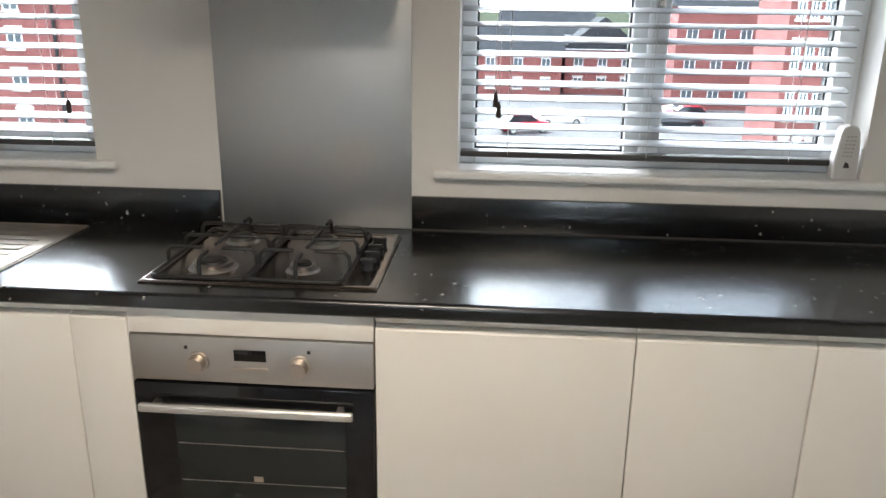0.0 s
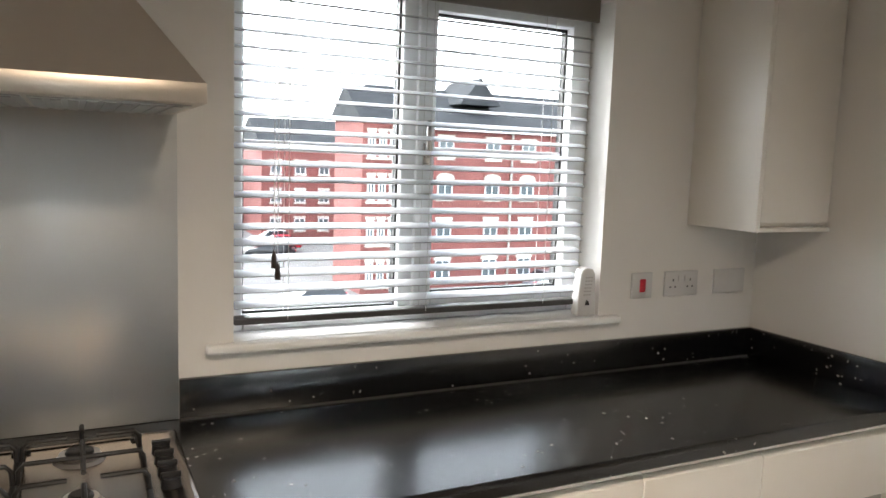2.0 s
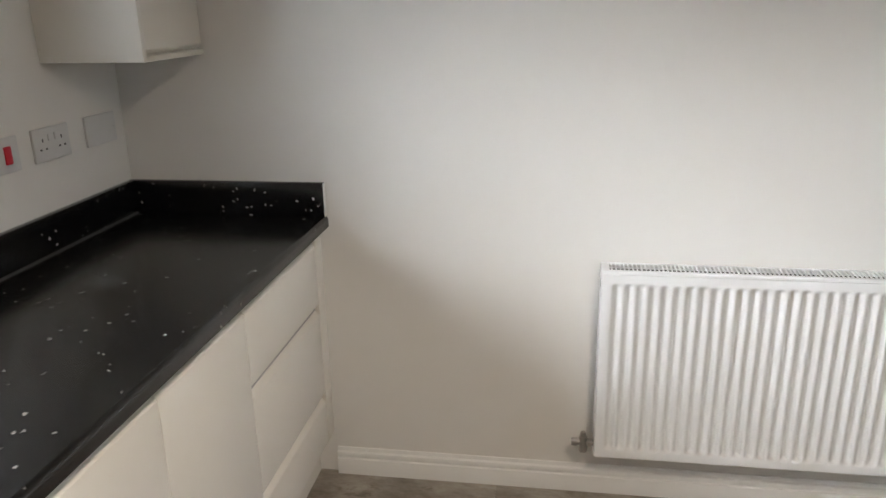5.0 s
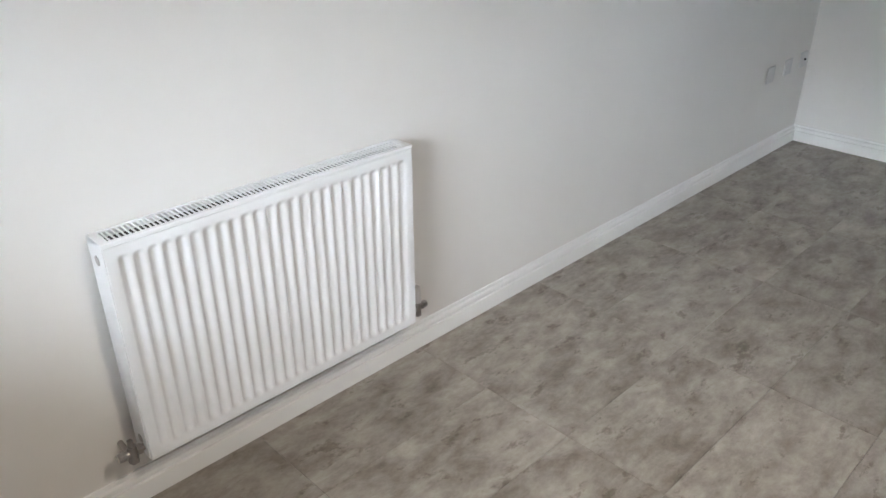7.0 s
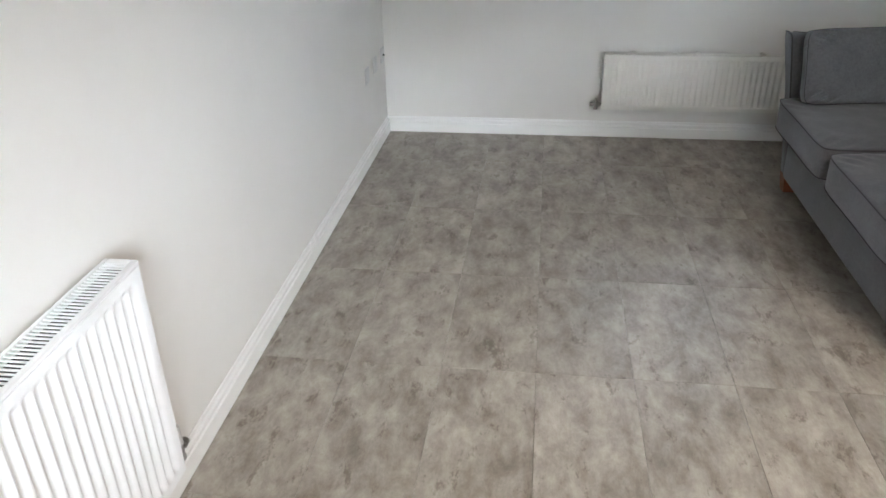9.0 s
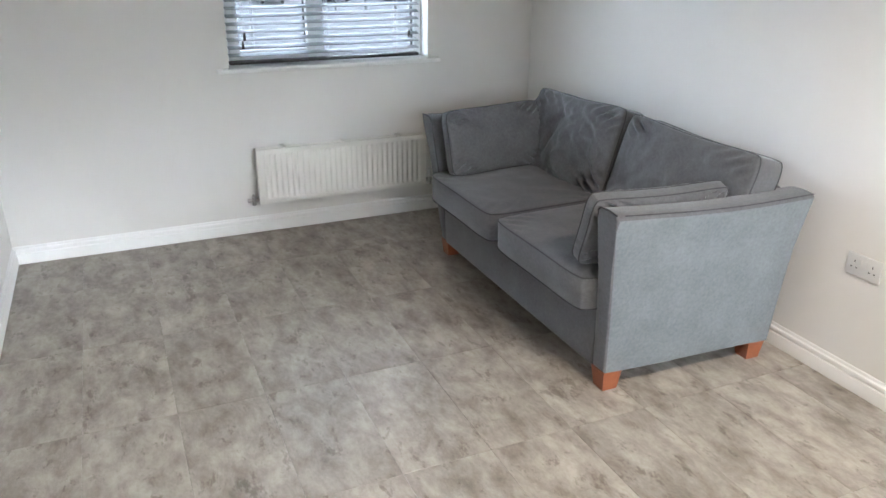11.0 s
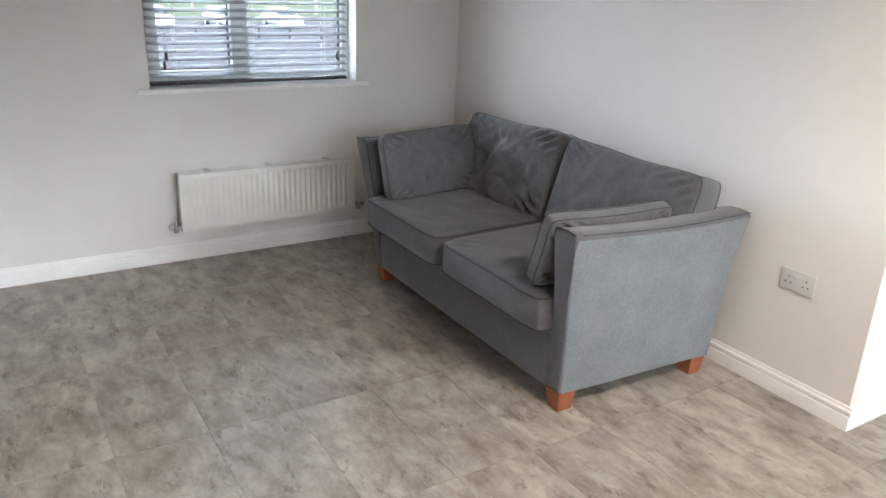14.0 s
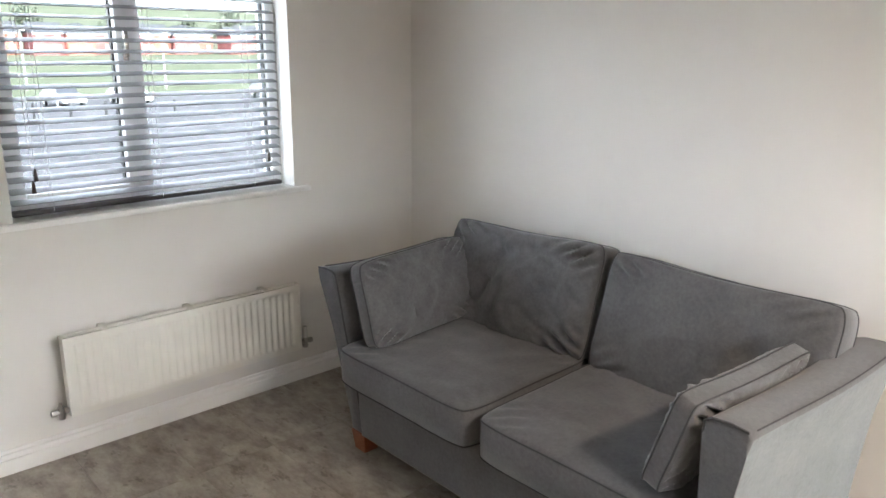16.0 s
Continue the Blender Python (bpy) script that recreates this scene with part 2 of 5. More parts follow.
def floor_material():
    """Cloudy grey-brown stone-look vinyl, each tile cut from another part of the pattern."""
    m = material("stone_vinyl", (0.2, 0.18, 0.16), 0.33)
    info = node(m, "ShaderNodeObjectInfo")
    g = node(m, "ShaderNodeNewGeometry")
    off = node(m, "ShaderNodeVectorMath")
    off.operation = "SCALE"
    off.inputs[0].default_value = (31.0, 17.0, 9.0)
    link(m, info.outputs["Random"], off.inputs["Scale"])
    add = node(m, "ShaderNodeVectorMath")
    link(m, g.outputs["Position"], add.inputs[0])
    link(m, off.outputs["Vector"], add.inputs[1])
    stretch = node(m, "ShaderNodeMapping")
    stretch.inputs["Scale"].default_value = (1.5, 0.75, 1.0)
    link(m, add.outputs["Vector"], stretch.inputs["Vector"])
    cloud = node(m, "ShaderNodeTexNoise", Scale=7.0, Detail=10.0, Roughness=0.70, Distortion=0.15)
    link(m, stretch.outputs["Vector"], cloud.inputs["Vector"])
    base = ramp(m, cloud.outputs["Fac"], [(0.30, (0.150, 0.127, 0.104)), (0.42, (0.236, 0.206, 0.174)), (0.52, (0.318, 0.284, 0.245)), (0.66, (0.43, 0.396, 0.350))])
    streak = node(m, "ShaderNodeMapping")
    streak.inputs["Scale"].default_value = (17.0, 8.0, 1.0)
    link(m, add.outputs["Vector"], streak.inputs["Vector"])
    scr = node(m, "ShaderNodeTexNoise", Scale=1.0, Detail=7.0, Roughness=0.72, Distortion=0.2)
    link(m, streak.outputs["Vector"], scr.inputs["Vector"])
    dark = ramp(m, scr.outputs["Fac"], [(0.36, (0.56, 0.53, 0.50)), (0.43, (1, 1, 1)), (0.62, (1, 1, 1)), (0.74, (1.16, 1.14, 1.10))])
    mul = node(m, "ShaderNodeMixRGB")
    mul.blend_type = "MULTIPLY"
    mul.inputs["Fac"].default_value = 0.9
    link(m, base, mul.inputs["Color1"])
    link(m, dark, mul.inputs["Color2"])
    tone = node(m, "ShaderNodeMapRange")
    tone.inputs["To Min"].default_value, tone.inputs["To Max"].default_value = 0.92, 1.08
    link(m, info.outputs["Random"], tone.inputs["Value"])
    hsv = node(m, "ShaderNodeHueSaturation")
    link(m, tone.outputs["Result"], hsv.inputs["Value"])
    link(m, mul.outputs["Color"], hsv.inputs["Color"])
    link(m, hsv.outputs["Color"], bsdf(m).inputs["Base Color"])
    rr = node(m, "ShaderNodeMapRange")
    rr.inputs["To Min"].default_value, rr.inputs["To Max"].default_value = 0.28, 0.46
    link(m, scr.outputs["Fac"], rr.inputs["Value"])
    link(m, rr.outputs["Result"], bsdf(m).inputs["Roughness"])
    add_bump(m, scr.outputs["Fac"], 0.10, 0.002)
    return m


M_floor = floor_material()


def fabric_material(name, c0, c1):
    m = material(name, c0, 0.95, spec=0.15)
    bsdf(m).inputs["Sheen Weight"].default_value = 0.25
    v = coords(m)
    big = node(m, "ShaderNodeTexNoise", Scale=6.0, Detail=4.0)
    link(m, v, big.inputs["Vector"])
    weave = node(m, "ShaderNodeTexNoise", Scale=260.0, Detail=2.0)
    link(m, v, weave.inputs["Vector"])
    slub = node(m, "ShaderNodeTexNoise", Scale=75.0, Detail=4.0, Roughness=0.7)
    link(m, v, slub.inputs["Vector"])
    mix = node(m, "ShaderNodeMixRGB")
    mix.inputs["Fac"].default_value = 0.55
    link(m, big.outputs["Fac"], mix.inputs["Color1"])
    link(m, slub.outputs["Fac"], mix.inputs["Color2"])
    link(m, ramp(m, mix.outputs["Color"], [(0.32, c0), (0.68, c1)]), bsdf(m).inputs["Base Color"])
    add_bump(m, weave.outputs["Fac"], 0.35, 0.0015)
    return m


M_fabric = fabric_material("grey_woven_fabric", (0.080, 0.080, 0.084), (0.132, 0.132, 0.137))
# paler, bluer copy of the fabric: window light painted on the arms' outer sides
M_armside = fabric_material("daylit_grey_woven_fabric", (0.112, 0.126, 0.134), (0.190, 0.208, 0.219))


def glass_material():
    m = bpy.data.materials.new("window_glass")
    m.use_nodes = True
    b = bsdf(m)
    # grey tint added to hold down the bright daylight seen outside
    b.inputs["Base Color"].default_value = (0.33, 0.345, 0.348, 1)
    b.inputs["Roughness"].default_value = 0.0
    b.inputs["Transmission Weight"].default_value = 1.0
    b.inputs["IOR"].default_value = 1.02
    return m


M_glass = glass_material()

# ---- structure: one open room, kitchen to the north, sitting end to the south ----
X_E, Y_N, Y_S, X_W, X_KW, Y_NIB, H = 0.0, 0.0, -5.49, -3.09, -4.75, -2.62, 2.40
T = 0.28


def wall_y(name, y0, y1, x0, x1, openings=()):
    """A wall along x with holes (x0, x1, z0, z1) right through it."""
    bm = bmesh.new()
    xs = sorted({x0, x1, *[v for o in openings for v in o[:2]]})
    zs = sorted({0.0, H, *[v for o in openings for v in o[2:]]})
    inside = lambda x, z: any(o[0] < x < o[1] and o[2] < z < o[3] for o in openings)
    cell = [[not inside((a + b) / 2, (c + d) / 2) for c, d in zip(zs, zs[1:])] for a, b in zip(xs, xs[1:])]
    get = {}

    def v(x, y, z):
        k = (x, y, z)
        if k not in get:
            get[k] = bm.verts.new(k)
        return get[k]
    for i, (a, b) in enumerate(zip(xs, xs[1:])):
        for j, (c, d) in enumerate(zip(zs, zs[1:])):
            if not cell[i][j]:
                continue
            for y in (y0, y1):
                bm.faces.new((v(a, y, c), v(b, y, c), v(b, y, d), v(a, y, d)))
            near = lambda p, q: 0 <= p < len(cell) and 0 <= q < len(cell[0]) and cell[p][q]
            if not near(i - 1, j):
                bm.faces.new((v(a, y0, c), v(a, y1, c), v(a, y1, d), v(a, y0, d)))
            if not near(i + 1, j):
                bm.faces.new((v(b, y0, c), v(b, y1, c), v(b, y1, d), v(b, y0, d)))
            if not near(i, j - 1):
                bm.faces.new((v(a, y0, c), v(b, y0, c), v(b, y1, c), v(a, y1, c)))
            if not near(i, j + 1):
                bm.faces.new((v(a, y0, d), v(b, y0, d), v(b, y1, d), v(a, y1, d)))
    return solo(name, bm, M_wall, "off-white painted plaster wall", "wall", kind="structure", smooth=False)


W1 = (-1.845, -0.690, 1.085, 2.075)
W0 = (-4.095, -2.950, 1.085, 2.075)
W2 = (-2.385, -1.212, 0.958, 2.135)
wall_north = wall_y("wall_north", Y_N, Y_N + T, X_KW - T, X_E + T, (W1, W0))
wall_south = wall_y("wall_south", Y_S - T, Y_S, X_W - T, X_E + T, (W2,))
solo("wall_east", box(X_E, X_E + T, Y_S, Y_N, 0, H), M_wall, "off-white painted plaster wall", "wall", kind="structure", smooth=False)
solo("wall_west", prism([(X_W, Y_S), (X_W, Y_NIB), (X_KW - T, Y_NIB), (X_KW - T, Y_NIB - 0.12), (X_W - T, Y_NIB - 0.12), (X_W - T, Y_S)], "z", 0, H),
     M_wall, "off-white painted plaster wall with an outer corner", "wall", kind="structure", smooth=False)
solo("wall_kitchen_end", box(X_KW - T, X_KW, Y_NIB, Y_N, 0, H), M_wall, "off-white painted plaster wall", "wall", kind="structure", smooth=False)
solo("ceiling", box(X_KW - T, X_E + T, Y_S - T, Y_N + T, H, H + 0.2), M_ceil, "flat white painted ceiling", "ceiling", kind="structure", smooth=False)
floor = solo("floor", box(X_KW - T, X_E + T, Y_S - T, Y_N + T, -0.30, -0.004), M_subfloor, "grey-brown stone-look vinyl tile floor", "floor", kind="structure", smooth=False)

# skirting: a moulded board with a stepped top
SK = [(0.0, 0.0), (0.018, 0.0), (0.018, 0.054), (0.0165, 0.057), (0.0095, 0.0585), (0.0095, 0.066), (0.0155, 0.0685), (0.0160, 0.074), (0.0135, 0.080), (0.0065, 0.0835), (0.0060, 0.091), (0.004, 0.095), (0.0, 0.0955)]


def skirting(name, axis, wall, sign, a, b):
    bm = prism([(wall + sign * d, z) for d, z in SK], "y" if axis == "y" else "x", a, b)
    return solo(name, bm, M_trim, "white moulded skirting board along the wall", "skirting board", kind="structure")


skirting("baseboard_east", "y", X_E, -1, Y_S + 0.017, -0.61)
skirting("baseboard_south", "x", Y_S, 1, X_W + 0.017, X_E)
skirting("baseboard_west", "y", X_W, 1, Y_S, Y_NIB + 0.017)
skirting("baseboard_nib", "x", Y_NIB, 1, X_KW, X_W)


# ---- windows ----
def window(name, o, y_in, out, label, transom=None, sill_over=0.07, mull=None):
    """Frame, mullion, opening light, glass and sill in an opening; out is +1 or -1 along y to the outside."""
    x0, x1, z0, z1 = o
    w = thing(name, ((x0 + x1) / 2, y_in + out * 0.14, z0), label, "window", kind="structure")
    ya, yb = sorted((y_in + out * 0.115, y_in + out * 0.185))
    yc, yd = sorted((y_in + out * 0.10, y_in + out * 0.17))
    f = 0.045
    bm = bmesh.new()
    for b in ((x0, x0 + f, z0, z1), (x1 - f, x1, z0, z1), (x0 + f, x1 - f, z0, z0 + f), (x0 + f, x1 - f, z1 - f, z1), (mull - 0.032, mull + 0.032, z0 + f, z1 - f)):
        bm_box(bm, b[0], b[1], ya, yb, b[2], b[3], 0.004, 1)
    part("window_frame", bm, M_upvc, w)
    # the opening light sits on one side
    sx0, sx1 = mull + 0.012, x1 - 0.022
    s = 0.058
    bm = bmesh.new()
    for b in ((sx0, sx0 + s, z0 + 0.022, z1 - 0.022), (sx1 - s, sx1, z0 + 0.022, z1 - 0.022), (sx0 + s, sx1 - s, z0 + 0.022, z0 + 0.022 + s), (sx0 + s, sx1 - s, z1 - 0.022 - s, z1 - 0.022)):
        bm_box(bm, b[0], b[1], yc, yd, b[2], b[3], 0.006, 2)
    sash = part("opening_light", bm, M_upvc, w, "white plastic opening light")
    ym = (ya + yb) / 2
    panes = ((x0 + f, mull - 0.032, z0 + f, z1 - f), (sx0 + s, sx1 - s, z0 + 0.022 + s, z1 - 0.022 - s))
    for b in panes:
        g = part("pane", box(b[0] + 0.002, b[1] - 0.002, ym - 0.004, ym + 0.004, b[2] + 0.002, b[3] - 0.002), M_glass, w, "glass pane with a grey tint that dims the view out", smooth=False)
        g.visible_shadow = False
        bm = bmesh.new()
        k = 0.006
        yg0, yg1 = ym - 0.013, ym + 0.013
        for c in ((b[0], b[0] + k, b[2], b[3]), (b[1] - k, b[1], b[2], b[3]), (b[0] + k, b[1] - k, b[2], b[2] + k), (b[0] + k, b[1] - k, b[3] - k, b[3])):
            bm_box(bm, c[0], c[1], yg0, yg1, c[2], c[3])
        part("gasket", bm, M_rubber, w, "black rubber glazing gasket", smooth=False)
        if transom:
            part("glazing_bar", box(b[0] + k, b[1] - k, ym - 0.016, ym + 0.016, transom - 0.014, transom + 0.014, 0.004), M_upvc, w)
    # handle on the opening light, beside the mullion
    hx, hz, hy = sx0 + 0.028, (z0 + z1) / 2, y_in + out * 0.10
    bm = box(hx - 0.012, hx + 0.012, *sorted((hy, hy - out * 0.010)), hz - 0.035, hz + 0.035, 0.004)
    bm_box(bm, hx - 0.009, hx + 0.009, *sorted((hy - out * 0.010, hy - out * 0.028)), hz - 0.008, hz + 0.100, 0.005)
    part("window_handle", bm, M_chrome, sash, "satin metal window handle")
    bm = box(x0 - 0.002, x1 + 0.002, min(y_in, y_in + out * 0.116), max(y_in, y_in + out * 0.116), z0 - 0.022, z0 + 0.001)
    bm2 = box(x0 - sill_over, x1 + sill_over, *sorted((y_in - out * 0.034, y_in - out * 0.0005)), z0 - 0.022, z0 + 0.001, 0.006, 3)
    tmp = bpy.data.meshes.new("tmp")
    bm2.to_mesh(tmp)
    bm2.free()
    bm.from_mesh(tmp)
    bpy.data.meshes.remove(tmp)
    part("window_sill", bm, M_trim, w, "white painted sill board")
    return w


window("window_1", W1, Y_N, 1, "white framed two-light kitchen window with a sill", transom=1.590, mull=-1.315)
window("window_2", W0, Y_N, 1, "white framed two-light window over the sink", transom=1.590, mull=-3.52)
window("window_3", W2, Y_S, -1, "white framed two-light window above a radiator", mull=-1.748)


def blind(o, y_in, out, x0, x1, label, tilt, pitch=0.0415, gap=0.02):
    """A venetian blind of broad slats in the recess, with ladders, cords, dark rails and two tassels."""
    z0, z1 = o[2], o[3]
    b = thing("venetian_blind", ((x0 + x1) / 2, y_in + out * 0.05, z1 - 0.002), label, "window blind", "venetian blinds")
    yc = y_in + out * 0.052
    part("headrail", box(x0 + 0.004, x1 - 0.004, yc - 0.025, yc + 0.025, z1 - 0.052, z1 - 0.002, 0.003), M_valance, b, "headrail, dark as if backlit")
    va = sorted((y_in + out * 0.004, y_in + out * 0.016))
    part("valance", box(x0 - 0.004, x1 + 0.004, va[0], va[1], z1 - 0.074, z1 - 0.001, 0.003), M_valance, b, "wooden valance, dark as if backlit")
    zb = z0 + gap
    part("bottom_rail", box(x0, x1, yc - 0.024, yc + 0.024, zb, zb + 0.018, 0.004), M_darkrail, b, "bottom rail, dark as if backlit")
    zs = []
    z = zb + 0.018 + 0.030
    while z < z1 - 0.085:
        zs.append(z)
        z += pitch
    prof = [(-0.0245, 0.0), (-0.012, 0.0016), (0.0, 0.0022), (0.012, 0.0016), (0.0245, 0.0), (0.0245, 0.0022), (0.012, 0.0040), (0.0, 0.0046), (-0.012, 0.0040), (-0.0245, 0.0022)]
    c, s = math.cos(radians(tilt)), math.sin(radians(tilt))
    bm = prism([(c * u - s * v, s * u + c * v) for u, v in prof], "x", x0 - (x0 + x1) / 2, x1 - (x0 + x1) / 2)
    me = mesh_of("slat", bm, M_slat)
    rnd = random.Random(int(-x0 * 100))
    for z in zs:
        ob = new("slat", me)
        ob.parent = b
        ob.location = (0, yc - (y_in + out * 0.05), z - (z1 - 0.002))
        ob.rotation_euler = (radians(rnd.uniform(-1.5, 1.5)), radians(rnd.uniform(-0.12, 0.12)), 0)
    n = 3 if x1 - x0 > 1.0 else 2
    for i in range(n):
        cx = x0 + 0.14 + (x1 - x0 - 0.28) * i / (n - 1)
        bm = bmesh.new()
        for y in (yc - 0.026, yc + 0.026):
            bm_cyl(bm, (cx, y, zb + 0.01), (cx, y, z1 - 0.05), 0.0009, n=5)
        part("ladder_cord", bm, M_cord, b, smooth=False)
    return b


def tassels(b, spots):
    for x, y, z, ztop in spots:
        c = part("pull_cord", cyl((x, y, z + 0.02), (x, y, ztop), 0.0009, n=5), M_cord, b)
        bm = cyl((x, y, z - 0.022), (x, y, z + 0.012), 0.0085, 0.0065, 12)
        bm_cyl(bm, (x, y, z + 0.012), (x, y, z + 0.024), 0.0065, 0.002, 12)
        part("tassel", bm, M_tassel, b, "dark wooden cord tassel")


b1 = blind(W1, Y_N, 1, -1.838, -0.748, "white slatted venetian blind with dark rails, open", 15, gap=0.036)
tassels(b1, ((-1.728, 0.020, 1.262, 2.02), (-1.738, 0.020, 1.292, 2.02)))
b0 = blind(W0, Y_N, 1, -4.085, -2.960, "white slatted venetian blind over the sink, open", 15, gap=0.036)
tassels(b0, ((-3.03, 0.020, 1.245, 2.02),))
b2 = blind(W2, Y_S, -1, -2.338, -1.222, "white slatted venetian blind with a grey valance, open", -15, gap=0.014)
tassels(b2, ((-1.300, -5.51, 1.078, 2.06), (-1.312, -5.51, 1.122, 2.06), (-2.272, -5.51, 1.105, 2.06)))

# ---- kitchen ----
Z_TOP, Z_UND = 0.900, 0.862


def base_unit(x0, x1, label, fronts, group="base units"):
    """Carcass, plinth, grip rail and fronts; fronts are (x0, x1, z0, z1, name)."""
    u = thing("base_cabinet", ((x0 + x1) / 2, -0.30, 0), label, "kitchen cabinet", group)
    part("body", box(x0 + 0.001, x1 - 0.001, -0.575, -0.002, 0.15, Z_UND - 0.002), M_door, u, smooth=False)
    part("plinth", box(x0, x1, -0.545, -0.527, 0.0, 0.149), M_door, u, smooth=False)
    part("grip_rail", box(x0 + 0.001, x1 - 0.001, -0.590, -0.5752, 0.836, Z_UND - 0.001, 0.002), M_door, u, "pale grip rail")
    for f in fronts:
        bm = prism([(-0.600, f[2]), (-0.577, f[2]), (-0.577, f[3]), (-0.588, f[3]), (-0.600, f[3] - 0.012)], "x", f[0] + 0.0018, f[1] - 0.0018)
        part(f[4], bevelled(bm, 0.0015, 2), M_door, u)
    return u


def one_door(x0, x1, label):
    base_unit(x0, x1, label, [(x0, x1, 0.152, 0.833, "door")])


one_door(-2.736, -2.594, "narrow cream handleless base cabinet beside the oven")
base_unit(-3.736, -2.736, "cream handleless sink cabinet with two doors", [(-3.736, -3.236, 0.152, 0.833, "door"), (-3.236, -2.736, 0.152, 0.833, "door")])
base_unit(-4.748, -3.736, "cream handleless base cabinet with two doors", [(-4.748, -4.242, 0.152, 0.833, "door"), (-4.242, -3.736, 0.152, 0.833, "door")])
one_door(-1.998, -1.396, "broad cream handleless base cabinet under the worktop")
one_door(-1.396, -0.995, "cream handleless base cabinet under the worktop")
one_door(-0.995, -0.594, "cream handleless base cabinet beside the drawers")
DX = (-0.594, -0.062)
drawers = base_unit(-0.594, -0.004, "cream handleless drawer cabinet with three drawers", [
    (*DX, 0.636, 0.833, "drawer_front"), (*DX, 0.334, 0.612, "drawer_front"), (*DX, 0.152, 0.310, "drawer_front")])
part("filler_panel", box(DX[1] + 0.002, -0.0005, -0.600, -0.577, 0.152, 0.858, 0.001), M_door, drawers)
for z in (0.612, 0.310):
    part("grip_rail", box(DX[0] + 0.002, DX[1] - 0.002, -0.586, -0.5755, z + 0.001, z + 0.023), M_rail, drawers, "pale grey grip rail")

# worktop with a rounded front edge and a hole for the sink bowl
def worktop_piece(bm, x0, x1, y0, y1, nose):
    r = 0.012
    pts = [(y1, Z_UND), (y1, Z_TOP)]
    if nose:
        pts += [(y0 + r - r * math.sin(a), Z_TOP - r + r * math.cos(a)) for a in [radians(k * 15) for k in range(7)]]
        pts += [(y0, Z_UND + 0.004), (y0 + 0.004, Z_UND)]
    else:
        pts += [(y0, Z_TOP), (y0, Z_UND)]
    lo, hi = [bm.verts.new((x0, *p)) for p in pts], [bm.verts.new((x1, *p)) for p in pts]
    n = len(pts)
    for i in range(n):
        bm.faces.new((lo[i], lo[(i + 1) % n], hi[(i + 1) % n], hi[i]))
    bm.faces.new(lo[::-1]), bm.faces.new(hi)


bm = bmesh.new()
worktop_piece(bm, -4.748, -4.02, -0.628, -0.001, True)
worktop_piece(bm, -4.02, -3.62, -0.628, -0.50, True)
worktop_piece(bm, -4.02, -3.62, -0.12, -0.001, False)
worktop_piece(bm, -3.62, -0.001, -0.628, -0.001, True)
solo("worktop", bm, M_worktop, "black laminate worktop with pale flecks on base cabinets", "worktop", origin=(-2.0, -0.3, Z_UND))
up = thing("upstand", (-0.9, -0.01, Z_TOP), "black flecked laminate upstand behind the worktop", "upstand")
part("board", box(-1.978, -0.0185, -0.018, -0.001, Z_TOP + 0.0005, 1.004, 0.0015), M_worktop, up)
part("board", box(-4.748, -2.568, -0.018, -0.001, Z_TOP + 0.0005, 1.004, 0.0015), M_worktop, up)
part("board", box(-0.018, -0.001, -0.622, -0.001, Z_TOP + 0.0005, 1.004, 0.0015), M_worktop, up)
part("end_strip", box(-0.0178, -0.001, -0.6245, -0.6225, Z_TOP + 0.001, 1.003), M_trim, up, "pale end strip", smooth=False)
part("sealant", prism([(-0.0182, Z_TOP + 0.0004), (-0.024, Z_TOP + 0.0004), (-0.0182, Z_TOP + 0.006)], "x", -1.978, -0.022), M_dark, up, "thin sealant bead")

solo("splashback", box(-2.561, -1.980, -0.008, -0.001, Z_TOP + 0.001, 1.665, 0.001), M_splash, "brushed stainless steel splashback behind the hob", "splashback", origin=(-2.27, 0, Z_TOP))

# sink and drainer set into the worktop
sink = thing("sink", (-3.4, -0.31, Z_TOP), "stainless steel sink with a ribbed drainer", "sink")
bm = bmesh.new()
zt = Z_TOP + 0.004
bm_box(bm, -3.60, -2.945, -0.530, -0.098, Z_TOP + 0.0005, zt, 0.0018)
bm_box(bm, -4.05, -3.60, -0.530, -0.498, Z_TOP + 0.0005, zt, 0.0018)
bm_box(bm, -4.05, -3.60, -0.122, -0.098, Z_TOP + 0.0005, zt, 0.0018)
bm_box(bm, -4.05, -4.018, -0.498, -0.122, Z_TOP + 0.0005, zt, 0.0018)
part("rim", bm, M_steel, sink)
bm = bmesh.new()
for b in ((-4.018, -4.014, -0.498, -0.122, 0.74, zt - 0.001), (-3.626, -3.622, -0.498, -0.122, 0.74, zt - 0.001), (-4.014, -3.626, -0.498, -0.494, 0.74, zt - 0.001), (-4.014, -3.626, -0.126, -0.122, 0.74, zt - 0.001), (-4.018, -3.622, -0.498, -0.122, 0.736, 0.74)):
    bm_box(bm, *b)
part("bowl", bm, M_steel, sink)
for i in range(9):
    y = -0.49 + i * 0.044
    part("drainer_rib", bevelled(box(-3.52, -3.00, y, y + 0.016, zt, zt + 0.0035), 0.0016, 1), M_steel, sink)
bm = bmesh.new()
bm_tube(bm, [(-3.0, -0.525, zt + 0.001), (-2.952, -0.520, zt + 0.001), (-2.950, -0.108, zt + 0.001), (-3.59, -0.104, zt + 0.001)], 0.003, 6)
part("rim_bead", bm, M_steel, sink)
bm = cyl((-3.82, -0.085, zt), (-3.82, -0.085, zt + 0.03), 0.024)
